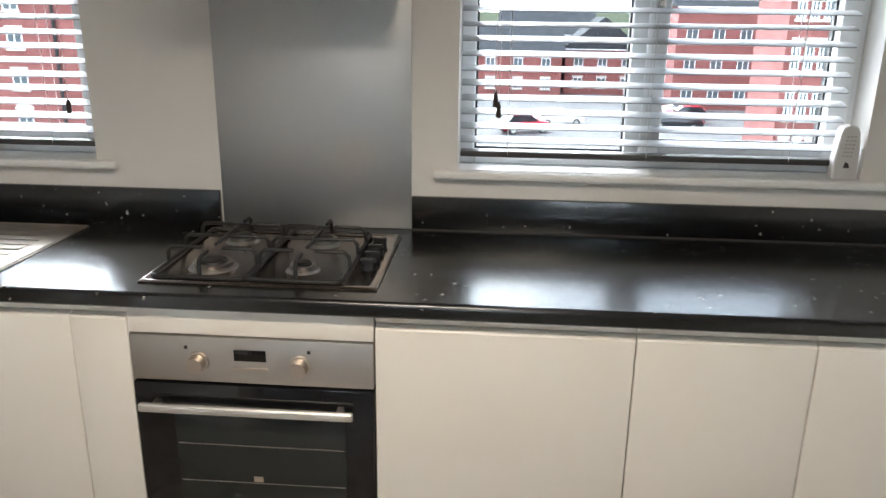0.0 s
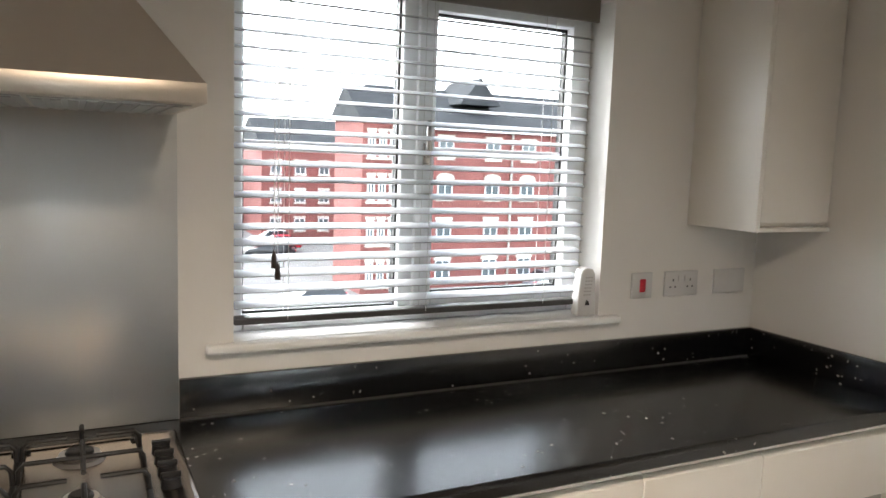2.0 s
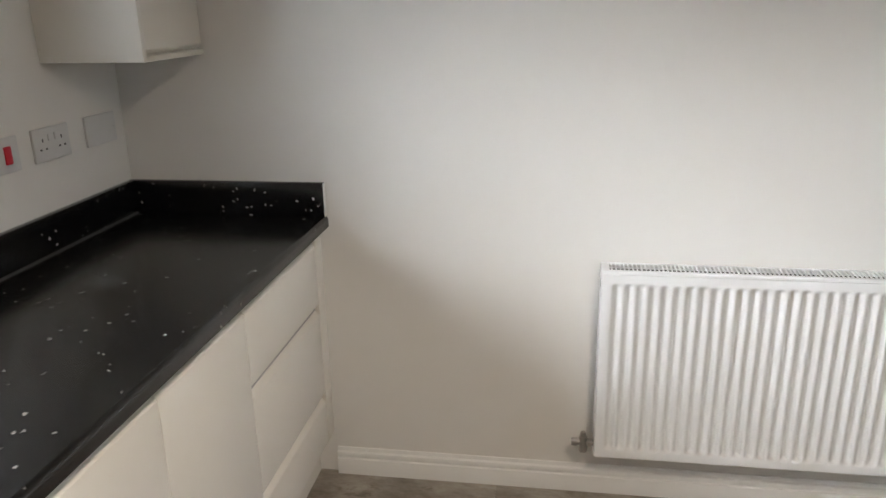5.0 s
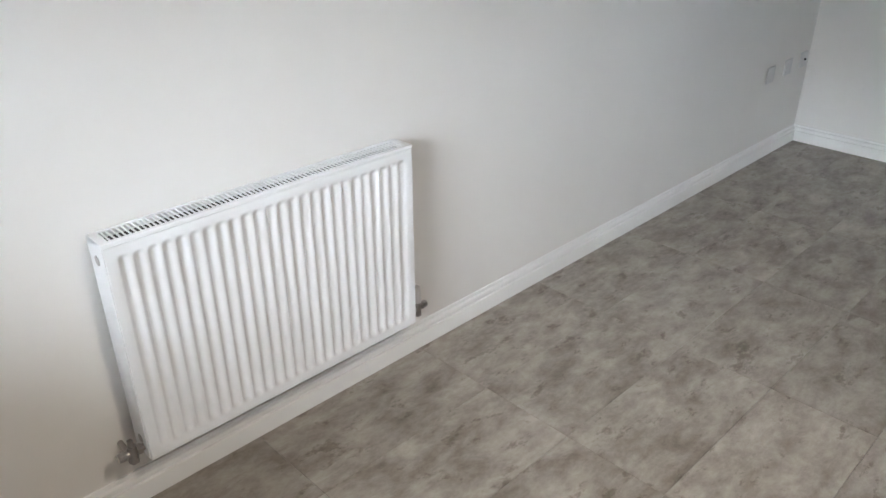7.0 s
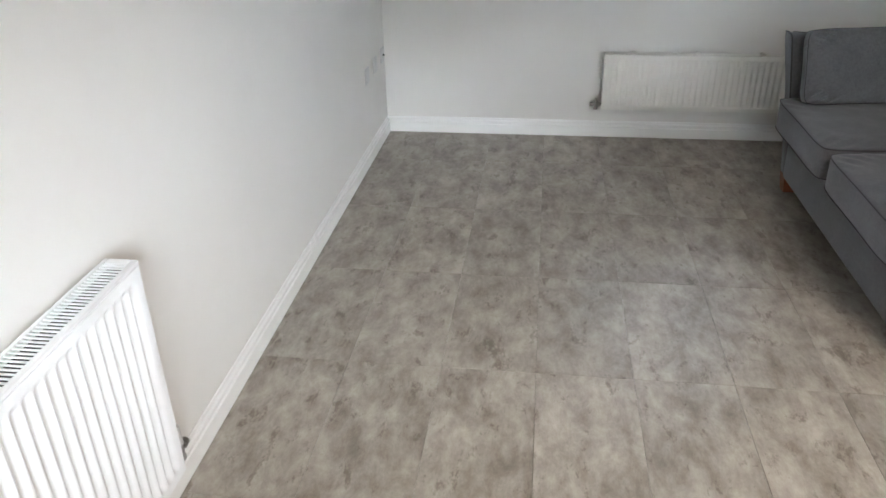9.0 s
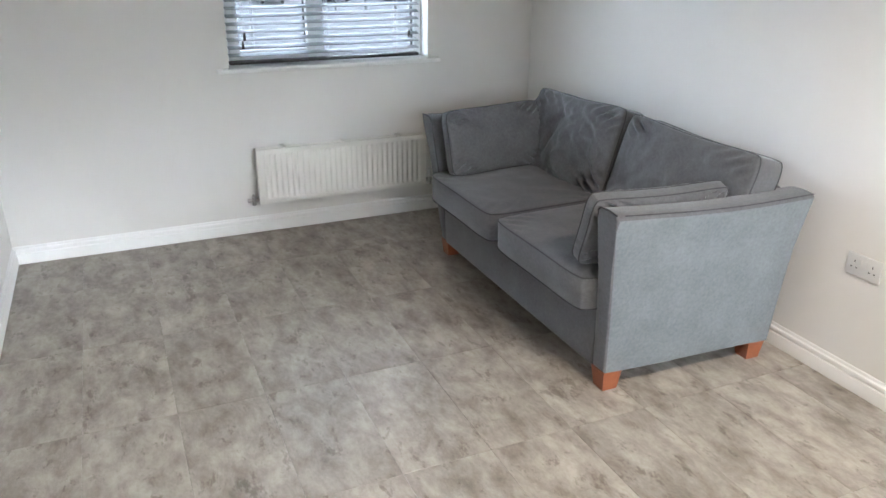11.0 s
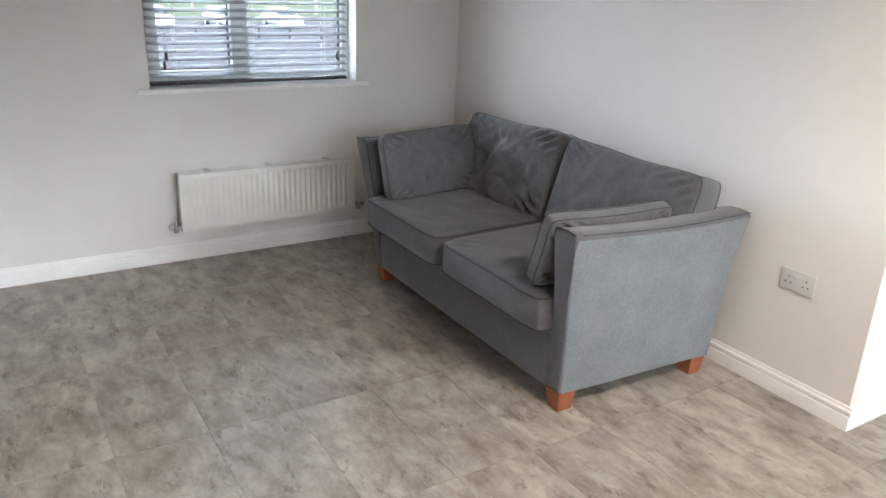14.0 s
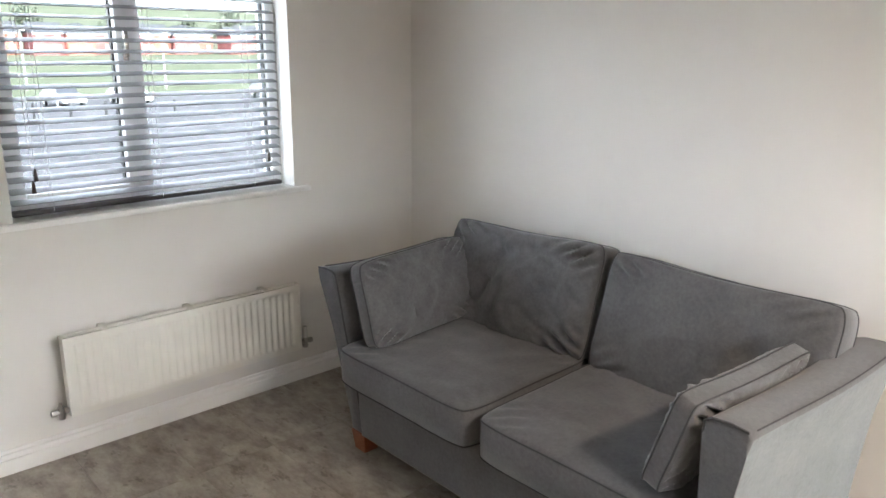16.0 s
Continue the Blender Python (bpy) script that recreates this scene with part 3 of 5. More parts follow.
bm_tube(bm, [(-3.82, -0.085, zt + 0.03), (-3.82, -0.085, zt + 0.20)] + [(-3.82, -0.085 - 0.08 * (1 - math.cos(a)), zt + 0.20 + 0.08 * math.sin(a)) for a in [radians(20 * k) for k in range(1, 10)]], 0.011, 10)
part("tap", bm, M_chrome, sink, "chrome tap")

# hob
HX0, HX1, HY0, HY1 = -2.576, -1.998, -0.560, -0.088
hob = thing("gas_hob", ((HX0 + HX1) / 2, -0.32, Z_TOP), "stainless steel four-burner gas hob with black grates", "hob")
bm = bmesh.new()
rings = []
for inset, z in ((0.0, 0.0005), (0.0, 0.004), (0.006, 0.008), (0.018, 0.008), (0.024, 0.0045)):
    rings.append([bm.verts.new(p) for p in ((HX0 + inset, HY0 + inset, Z_TOP + z), (HX1 - inset, HY0 + inset, Z_TOP + z), (HX1 - inset, HY1 - inset, Z_TOP + z), (HX0 + inset, HY1 - inset, Z_TOP + z))])
for a, b in zip(rings, rings[1:]):
    for k in range(4):
        bm.faces.new((a[k], a[(k + 1) % 4], b[(k + 1) % 4], b[k]))
bm.faces.new(rings[-1])
part("tray", bevelled(bm, 0.0015, 2, 20), M_hobsteel, hob)
for bx, by, br in ((-2.435, -0.435, 0.050), (-2.435, -0.205, 0.036), (-2.205, -0.435, 0.032), (-2.205, -0.205, 0.040)):
    zb = Z_TOP + 0.0045
    bm = cyl((bx, by, zb), (bx, by, zb + 0.006), br + 0.012, br + 0.006, 32)
    bm_cyl(bm, (bx, by, zb + 0.006), (bx, by, zb + 0.016), br, br, 32)
    burner = part("burner", bm, M_brass, hob, "aluminium burner ring")
    bm = cyl((bx, by, zb + 0.016), (bx, by, zb + 0.021), br * 0.72, br * 0.68, 32)
    bm_cyl(bm, (bx, by, zb + 0.021), (bx, by, zb + 0.024), br * 0.68, br * 0.55, 32)
    part("burner_cap", bm, M_iron, burner, "black enamel burner cap")
for gx0, gx1 in ((-2.552, -2.322), (-2.314, -2.085)):
    bm = bmesh.new()
    z0 = Z_TOP + 0.013
    cx = (gx0 + gx1) / 2
    r = 0.0052
    loop = []
    for px, py, a0 in ((gx1 - 0.015, -0.525, 270), (gx1 - 0.015, -0.125, 0), (gx0 + 0.015, -0.125, 90), (gx0 + 0.015, -0.525, 180)):
        loop += [(px + 0.015 * math.cos(radians(a0 + k * 30)), py + 0.015 * math.sin(radians(a0 + k * 30)), z0) for k in range(4)]
    bm_tube(bm, loop, r, 8, closed=True)
    for by in (-0.435, -0.325, -0.205):
        h = 0.042
        bm_tube(bm, [(gx0, by, z0), (gx0 + 0.002, by, z0 + h - 0.012), (gx0 + 0.012, by, z0 + h), (gx1 - 0.012, by, z0 + h), (gx1 - 0.002, by, z0 + h - 0.012), (gx1, by, z0)] if by == -0.325 else
                [(gx0, by, z0), (gx0 + 0.002, by, z0 + h - 0.012), (gx0 + 0.012, by, z0 + h), (cx - 0.028, by, z0 + h)], r, 8)
        if by != -0.325:
            bm_tube(bm, [(gx1, by, z0), (gx1 - 0.002, by, z0 + h - 0.012), (gx1 - 0.012, by, z0 + h), (cx + 0.028, by, z0 + h)], r, 8)
    bm_tube(bm, [(cx, -0.125, z0), (cx, -0.127, z0 + 0.034), (cx, -0.139, z0 + 0.042), (cx, -0.180, z0 + 0.042)], r, 8)
    bm_tube(bm, [(cx, -0.235, z0 + 0.042), (cx, -0.405, z0 + 0.042)], r, 8)
    bm_tube(bm, [(cx, -0.465, z0 + 0.042), (cx, -0.511, z0 + 0.042), (cx, -0.523, z0 + 0.034), (cx, -0.525, z0)], r, 8)
    for fx in (gx0 + 0.01, gx1 - 0.01):
        for fy in (-0.515, -0.135):
            bm_cyl(bm, (fx, fy, Z_TOP + 0.005), (fx, fy, z0), 0.005, n=8)
    part("pan_support", bm, M_iron, hob, "black enamelled wire pan support")
for i in range(4):
    ky = -0.410 + i * 0.062
    bm = cyl((-2.043, ky, Z_TOP + 0.005), (-2.043, ky, Z_TOP + 0.024), 0.0205, 0.018, 24)
    bm_box(bm, -2.063, -2.023, ky - 0.005, ky + 0.005, Z_TOP + 0.022, Z_TOP + 0.034, 0.003)
    part("knob", bm, M_knob, hob, "black control knob")

# built-in oven
OX0, OX1 = -2.591, -2.000
oven = thing("oven", ((OX0 + OX1) / 2, -0.30, 0.15), "built-in electric oven with steel panel and black glass door", "oven")
part("body", box(OX0 + 0.02, OX1 - 0.02, -0.572, -0.03, 0.19, 0.787), M_dark, oven, smooth=False)
part("control_panel", box(OX0, OX1, -0.604, -0.573, 0.668, 0.786, 0.003), M_panel, oven, "brushed steel control panel")
door = part("door", box(OX0, OX1, -0.606, -0.573, 0.196, 0.662, 0.003), M_blackglass, oven, "black glass oven door")
part("inner_window", box(OX0 + 0.095, OX1 - 0.07, -0.6075, -0.6062, 0.27, 0.585, 0.0005), material("smoked_window_glass", (0.016, 0.019, 0.018), 0.06), door, "smoked glass window")
part("rack_bar", cyl((OX0 + 0.10, -0.6082, 0.500), (OX1 - 0.075, -0.6082, 0.500), 0.0016, n=6), M_chrome, door, "shelf edge seen in the window")
part("rack_bar", cyl((OX0 + 0.10, -0.6082, 0.395), (OX1 - 0.075, -0.6082, 0.395), 0.0012, n=6), M_chrome, door, "shelf edge seen in the window")
part("badge", box(-2.306, -2.282, -0.6080, -0.6063, 0.398, 0.414, 0.0006), M_steel, door, "small square badge")
bm = bevelled(box(OX0 + 0.025, OX1 - 0.045, -0.650, -0.634, 0.602, 0.624), 0.006, 3)
part("handle", bm, M_satin, door, "satin aluminium bar handle")
for hx in (OX0 + 0.06, OX1 - 0.08):
    part("handle_post", box(hx - 0.008, hx + 0.008, -0.636, -0.605, 0.606, 0.620, 0.002), M_steel, door)
part("display", box(-2.336, -2.258, -0.606, -0.6042, 0.728, 0.757, 0.001), M_blackglass, oven, "dark clock display")
part("display_bar", box(-2.340, -2.254, -0.609, -0.6042, 0.704, 0.712, 0.001), M_steel, oven)
for kx in (-2.424, -2.176):
    bm = cyl((kx, -0.605, 0.722), (kx, -0.612, 0.722), 0.027, 0.026, 28)
    bm_cyl(bm, (kx, -0.612, 0.722), (kx, -0.634, 0.722), 0.0215, 0.019, 28)
    part("knob", bm, M_steel, oven, "round steel oven knob")
    for dx, dz in (((-0.028, 0.036),) if kx < -2.3 else ((0.022, 0.036),)):
        part("dial_mark", box(kx + dx - 0.004, kx + dx + 0.004, -0.6055, -0.6042, 0.722 + dz - 0.004, 0.722 + dz + 0.004), M_slot, oven, smooth=False)
part("filler_panel", box(OX0, OX1, -0.600, -0.577, 0.790, 0.859, 0.0015), M_door, oven, "cream panel above the oven")
part("lower_panel", box(OX0, OX1, -0.600, -0.577, 0.152, 0.192, 0.0015), M_door, oven, "cream panel below the oven")
part("plinth", box(OX0 - 0.002, OX1 + 0.002, -0.545, -0.527, 0.0, 0.149), M_door, oven, smooth=False)

# chimney hood
hood = thing("cooker_hood", (-2.28, -0.25, 1.65), "brushed stainless steel chimney cooker hood", "cooker hood")
bm = box(-2.580, -1.985, -0.490, -0.009, 1.652, 1.690, 0.002)
rim = part("rim", bm, M_steel, hood)
bm = bmesh.new()
lo = [bm.verts.new(p) for p in ((-2.578, -0.488, 1.690), (-1.987, -0.488, 1.690), (-1.987, -0.009, 1.690), (-2.578, -0.009, 1.690))]
hi = [bm.verts.new(p) for p in ((-2.395, -0.265, 1.955), (-2.170, -0.265, 1.955), (-2.170, -0.009, 1.955), (-2.395, -0.009, 1.955))]
for k in range(4):
    bm.faces.new((lo[k], lo[(k + 1) % 4], hi[(k + 1) % 4], hi[k]))
bm.faces.new(hi), bm.faces.new(lo[::-1])
part("canopy", bevelled(bm, 0.003, 2), M_steel, hood)
part("chimney", box(-2.393, -2.172, -0.263, -0.010, 1.955, H - 0.001, 0.002), M_steel, hood)
for fx in (-2.555, -2.275):
    filt = part("filter", box(fx, fx + 0.27, -0.44, -0.06, 1.6490, 1.6515), M_brass, hood, "metal grease filter", smooth=False)
    for k in range(9):
        part("filter_bar", box(fx + 0.006 + k * 0.029, fx + 0.024 + k * 0.029, -0.43, -0.07, 1.6465, 1.6488, 0.0008, 1), M_brass, filt)

# wall cabinet in the corner
UX, UY, UZ0, UZ1 = -0.338, -0.288, 1.380, 2.12
unit = thing("wall_cabinet", (-0.17, -0.15, UZ0), "cream handleless wall cabinet in the corner", "kitchen cabinet")
part("side_panel", box(UX, UX + 0.018, UY, -0.002, UZ0, UZ1, 0.001), M_door, unit)
part("body", box(UX + 0.0185, -0.001, UY + 0.022, -0.002, UZ0 + 0.004, UZ1 - 0.001), M_door, unit, smooth=False)
bm = prism([(UY + 0.002, UZ0 + 0.030), (UY + 0.012, UZ0 + 0.020), (UY + 0.021, UZ0 + 0.020), (UY + 0.021, UZ1 - 0.002), (UY + 0.002, UZ1 - 0.002)], "x", UX + 0.022, -0.010)
part("door", bevelled(bm, 0.0015, 2), M_door, unit)
part("bottom_strip", box(UX + 0.0185, -0.001, UY, UY + 0.0205, UZ0, UZ0 + 0.014, 0.001), M_door, unit)


# sockets and switches
def plate(name, centre, normal, w, h, label, category, kind):
    """A moulded wall plate; normal is 'n' (faces -y), 'e' (faces -x) or 'w' (faces +x)."""
    o = thing(name, (0, 0, 0), label, category)
    turn = {"n": 0, "e": -90, "w": 90}[normal]
    p = part("plate", bevelled(box(-w / 2, w / 2, -0.009, -0.0005, -h / 2, h / 2), 0.003, 2), M_plastic, o)
    if kind == "double":
        for s in (-1, 1):
            for dx, dz, ww, hh in ((0, 0.012, 0.004, 0.009), (-0.011, -0.011, 0.007, 0.0045), (0.011, -0.011, 0.007, 0.0045)):
                part("pin_hole", box(s * w * 0.26 + dx - ww / 2, s * w * 0.26 + dx + ww / 2, -0.0096, -0.0088, dz - hh / 2, dz + hh / 2), M_slot, p, smooth=False)
            part("rocker", box(s * w * 0.09 - 0.005, s * w * 0.09 + 0.005, -0.0125, -0.0088, 0.008, 0.027, 0.0015), M_plastic, p)
    if kind == "cooker":
        part("rocker", box(-0.012, 0.012, -0.014, -0.0088, -0.022, 0.022, 0.003), M_red, p, "red rocker switch")
    if kind == "blank":
        for s in (-1, 1):
            part("screw", cyl((s * w * 0.41, -0.0088, 0), (s * w * 0.41, -0.0102, 0), 0.003, n=10), M_plastic, p)
    if kind == "aerial":
        part("outlet", cyl((0, -0.0088, 0), (0, -0.018, 0), 0.006, n=14), M_slot, p, "dark aerial outlet")
    o.matrix_basis = pose(*centre, 0, 0, turn)
    return o


plate("cooker_switch", (-0.522, 0, 1.178), "n", 0.086, 0.086, "white cooker switch with a red rocker", "switch", "cooker")
plate("wall_socket", (-0.351, 0, 1.179), "n", 0.146, 0.086, "white double wall socket above the worktop", "socket", "double")
plate("blank_plate", (-0.128, 0, 1.180), "n", 0.146, 0.086, "white blank wall plate above the worktop", "socket", "blank")
plate("wall_socket", (0, -4.992, 0.479), "e", 0.086, 0.086, "white blank wall plate near the corner", "socket", "blank")
plate("wall_socket", (0, -5.202, 0.485), "e", 0.086, 0.086, "white blank wall plate near the corner", "socket", "blank")
plate("aerial_socket", (0, -5.402, 0.494), "e", 0.086, 0.086, "white aerial wall socket near the corner", "socket", "aerial")
plate("wall_socket", (X_W, -2.925, 0.495), "w", 0.146, 0.086, "white double wall socket beside the sofa", "socket", "double")

# air freshener on the sill
af = thing("air_freshener", (-0.735, 0.02, 1.0862), "white plastic air freshener standing on the sill", "air freshener")
ol = [(-0.033, 0.0), (0.033, 0.0), (0.036, 0.006), (0.033, 0.05), (0.026, 0.135), (0.018, 0.152), (-0.006, 0.158), (-0.022, 0.150), (-0.028, 0.135), (-0.036, 0.05), (-0.036, 0.006)]
bm = prism([(-0.735 + u, 1.0862 + v) for u, v in ol], "y", 0.0, 0.040)
part("case", bevelled(bm, 0.006, 3, 50), M_plastic, af)
for i in range(6):
    for k in range(3):
        x, z = -0.748 + k * 0.010 + i * 0.001, 1.0862 + 0.070 + i * 0.011
        part("vent_slot", box(x - 0.0035, x + 0.0035, -0.0012, 0.0004, z - 0.0022, z + 0.0022), M_rail, af, "grey vent slot", smooth=False)
part("mark", prism([(-0.745, 1.122), (-0.727, 1.122), (-0.731, 1.134), (-0.740, 1.140)], "y", -0.0012, 0.0004), M_slot, af, "small dark printed mark", smooth=False)


# ---- radiators ----
def fluted(u0, u1, z0, z1, n, depth, edge_u=0.022, edge_z=0.035):
    """Front sheet with upright flutes whose ends fade out; (u, d, z) with d towards the room."""
    us = [u0, u0 + edge_u * 0.5]
    per = 8
    a, b = u0 + edge_u, u1 - edge_u
    us += [a + (b - a) * k / (n * per) for k in range(n * per + 1)] + [u1 - edge_u * 0.5, u1]
    zs = [z0, z0 + edge_z * 0.55] + [z0 + edge_z * (0.7 + 0.15 * k) for k in range(4)] + [z0 + (z1 - z0) * k / 5 for k in (1, 2, 3, 4)] + [z1 - edge_z * (0.7 + 0.15 * k) for k in (3, 2, 1, 0)] + [z1 - edge_z * 0.55, z1]
    rows = []
    for z in zs:
        e = min(z - z0, z1 - z)
        f = min(max((e - edge_z * 0.7) / (edge_z * 0.45), 0), 1)
        f = f * f * (3 - 2 * f)
        row = []
        for u in us:
            d = 0.0
            if a <= u <= b:
                ph = (u - a) / (b - a) * n
                d = -depth * f * (0.5 - 0.5 * math.cos(2 * math.pi * ph)) ** 1.0
            row.append((u, d, z))
        rows.append(row)
    return rows


def sheet(bm, rows, put):
    vs = [[bm.verts.new(put(*p)) for p in r] for r in rows]
    for r, s in zip(vs, vs[1:]):
        for k in range(len(r) - 1):
            bm.faces.new((r[k], r[k + 1], s[k + 1], s[k]))
    return vs


ra = thing("radiator", (-0.06, -1.98, 0.13), "white double panel radiator with a top grille", "radiator")
AY0, AY1, AZ0, AZ1, AXF, AXB = -2.336, -1.445, 0.192, 0.790, -0.108, -0.030
bm = bmesh.new()
sheet(bm, fluted(AY0 + 0.004, AY1 - 0.004, AZ0, AZ1 - 0.012, 25, 0.013), lambda u, d, z: (AXF - d, u, z))
r = bmesh.ops.extrude_face_region(bm, geom=bm.faces[:])
for v in [g for g in r["geom"] if isinstance(g, bmesh.types.BMVert)]:
    v.co.x = AXF + 0.020
part("front_panel", bm, M_rad, ra, "fluted white front panel", sharp=50)
part("back_panel", box(AXB - 0.014, AXB, AY0 + 0.004, AY1 - 0.004, AZ0, AZ1 - 0.012, 0.004), M_rad, ra)
for y0, y1 in ((AY0, AY0 + 0.004), (AY1 - 0.004, AY1)):
    bm = bevelled(box(AXF + 0.002, AXB, y0, y1, AZ0 + 0.004, AZ1 - 0.002), 0.0015, 2)
    part("side_panel", bm, M_rad, ra)
bm = bmesh.new()
for z, y in ((AZ1 - 0.05, AY1 + 0.001), (AZ0 + 0.05, AY1 + 0.001)):
    bm_cyl(bm, (-0.070, AY1 - 0.002, z), (-0.070, y, z), 0.012, n=18)
part("plug", bm, M_brass, ra, "round metal plug")
bm = bmesh.new()
bm_box(bm, AXF, AXF + 0.014, AY0, AY1, AZ1 - 0.012, AZ1, 0.003)
bm_box(bm, AXB - 0.011, AXB, AY0, AY1, AZ1 - 0.012, AZ1, 0.003)
bm_box(bm, AXF + 0.014, AXB - 0.011, AY0, AY0 + 0.022, AZ1 - 0.012, AZ1, 0.002)
bm_box(bm, AXF + 0.014, AXB - 0.011, AY1 - 0.022, AY1, AZ1 - 0.012, AZ1, 0.002)
grille = part("top_grille", bm, M_rad, ra, "white top grille frame")
slat_me = mesh_of("grille_bar", box(AXF + 0.0135, AXB - 0.0105, -0.0016, 0.0016, -0.0045, -0.001), M_rad, (0, 0, 0), False)
ng = 72
for k in range(ng):
    ob = new("grille_bar", slat_me)
    ob.parent = grille
    y = AY0 + 0.022 + (AY1 - AY0 - 0.044) * (k + 0.5) / ng
    ob.location = Vector((0, y, AZ1)) - Vector((-0.06, -1.98, 0.13))
    ob.location.x = 0.06
# solid dark block close under the bars makes the slots look shaded
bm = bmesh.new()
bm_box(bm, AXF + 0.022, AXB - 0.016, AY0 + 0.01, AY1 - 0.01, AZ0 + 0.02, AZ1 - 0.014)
part("convector", bm, M_radin, ra, "near-black block for the shade inside the radiator", smooth=False)


def valve(parent, end, across, z, lever):
    """Valve body at a lower corner: a tail into the radiator, a body, a drop pipe and a cap. across: unit vector along the radiator, outwards."""
    e, a = Vector(end), Vector(across)
    bm = bmesh.new()
    c = e + a * 0.030
    bm_cyl(bm, e - a * 0.004, c, 0.009, n=16)
    bm_cyl(bm, e + a * 0.006, e + a * 0.018, 0.0145, n=6)
    bm_cyl(bm, c - Vector((0, 0, 0.018)), c + Vector((0, 0, 0.020)), 0.012, n=16)
    bm_cyl(bm, c - Vector((0, 0, 0.030)), c - Vector((0, 0, 0.016)), 0.0135, n=6)
    bm_cyl(bm, c, c + a * 0.030, 0.0095, n=14)
    bm_cyl(bm, c + a * 0.018, c + a * 0.036, 0.0135, 0.012, n=8)
    v = part("valve", bm, M_brass, parent, "metal radiator valve")
    if lever:
        bm = cyl(c + Vector((0, 0, 0.020)), c + Vector((0, 0, 0.075)), 0.014, 0.0115, 18)
        part("valve_cap", bm, M_plastic, v, "white valve cap")
    else:
        bm = cyl(c + Vector((0, 0, 0.020)), c + Vector((0, 0, 0.036)), 0.0085, 0.007, 12)
        part("valve_cap", bm, M_brass, v)
    side = Vector((1, 0, 0)) if abs(a.y) > 0.5 else Vector((0, -1, 0))
    reach = 0.079 if abs(a.y) > 0.5 else 0.064
    part("pipe", cyl(c - Vector((0, 0, 0.020)), c - Vector((0, 0, 0.020)) + side * reach, 0.0075, n=14), M_brass, v, "pipe into the wall")


valve(ra, (-0.080, AY1, 0.222), (0, 1, 0), 0.17, False)
valve(ra, (-0.080, AY0, 0.222), (0, -1, 0), 0.17, True)

rb = thing("radiator", (-1.83, -5.44, 0.15), "low cream single panel radiator under the window", "radiator")
BX0, BX1, BZ0, BZ1, BYF = -2.332, -1.303, 0.190, 0.512, -5.405
M_radcream = mottled("aged_cream_enamel", (0.76, 0.74, 0.68), (0.80, 0.78, 0.72), 4.0, 0.35, 70, 0.03)
bm = bmesh.new()
sheet(bm, fluted(BX0, BX1, BZ0, BZ1, 30, 0.007, 0.03, 0.034), lambda u, d, z: (u, BYF + d, z))
r = bmesh.ops.extrude_face_region(bm, geom=bm.faces[:])
for v in [g for g in r["geom"] if isinstance(g, bmesh.types.BMVert)]:
    v.co.y = BYF - 0.014
part("front_panel", bm, M_radcream, rb, "shallow fluted cream panel", sharp=50)
# fins darkened to give the shade in the open top
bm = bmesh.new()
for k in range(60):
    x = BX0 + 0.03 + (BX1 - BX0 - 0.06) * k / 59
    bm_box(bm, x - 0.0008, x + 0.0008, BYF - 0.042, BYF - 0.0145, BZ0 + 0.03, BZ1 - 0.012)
part("convector", bm, M_radin, rb, "fins coloured near black for the shade behind the panel", smooth=False)
for x in (BX0 - 0.004, BX1):
    part("side_panel", bevelled(box(x, x + 0.004, BYF - 0.046, BYF + 0.001, BZ0, BZ1 + 0.004), 0.001, 1), M_radcream, rb)
part("top_strip", box(BX0 + 0.002, BX1 - 0.002, BYF - 0.046, BYF - 0.040, BZ1 - 0.012, BZ1 + 0.003, 0.001), M_radcream, rb)
for x in (BX0 + 0.16, (BX0 + BX1) / 2, BX1 - 0.16):
    part("bracket", box(x - 0.012, x + 0.012, Y_S + 0.001, BYF - 0.012, BZ1 - 0.10, BZ1 + 0.003, 0.002), M_radcream, rb)
valve(rb, (BX1 + 0.004, BYF - 0.02, 0.216), (1, 0, 0), 0.17, False)
valve(rb, (BX0 - 0.004, BYF - 0.02, 0.216), (-1, 0, 0), 0.17, True)

# spotlight bar under the kitchen ceiling
bar = thing("spotlight_bar", (-2.05, -1.75, H), "metal ceiling bar with three lit warm spotlights", "ceiling light")
part("bar", box(-2.39, -1.71, -1.775, -1.725, H - 0.030, H - 0.0005, 0.008), M_chrome, bar)
M_bulb = material("lit_warm_bulb", (1, 0.9, 0.8), 0.4)
bsdf(M_bulb).inputs["Emission Color"].default_value = (1.0, 0.80, 0.58, 1)
bsdf(M_bulb).inputs["Emission Strength"].default_value = 2.0
for sx in (-2.31, -2.05, -1.79):
    bm = cyl((sx, -1.75, H - 0.115), (sx, -1.75, H - 0.030), 0.030, 0.022, 24)
    head = part("spot_head", bm, M_chrome, bar, "metal spotlight head")
    part("bulb", cyl((sx, -1.75, H - 0.122), (sx, -1.75, H - 0.1155), 0.026, n=24), M_bulb, head, "lit warm bulb")

# two nails left in the wall
for y, z in ((-4.634, 2.007), (-4.091, 2.003)):
    bm = cyl((X_W - 0.01, y, z), (X_W + 0.012, y, z), 0.003, n=10)
    bm_cyl(bm, (X_W + 0.012, y, z), (X_W + 0.016, y, z), 0.008, n=14)
    solo("wall_hook", bm, M_slot, "small dark picture hook fixed in the wall", "hook", "wall hooks", origin=(X_W, y, z))


# ---- sofa ----
SC = Vector((-2.53, -3.998, 0.0))
sofa = thing("sofa", SC, "grey fabric two-seat sofa with loose cushions and wooden feet", "sofa")
Y_HALF = 0.8425


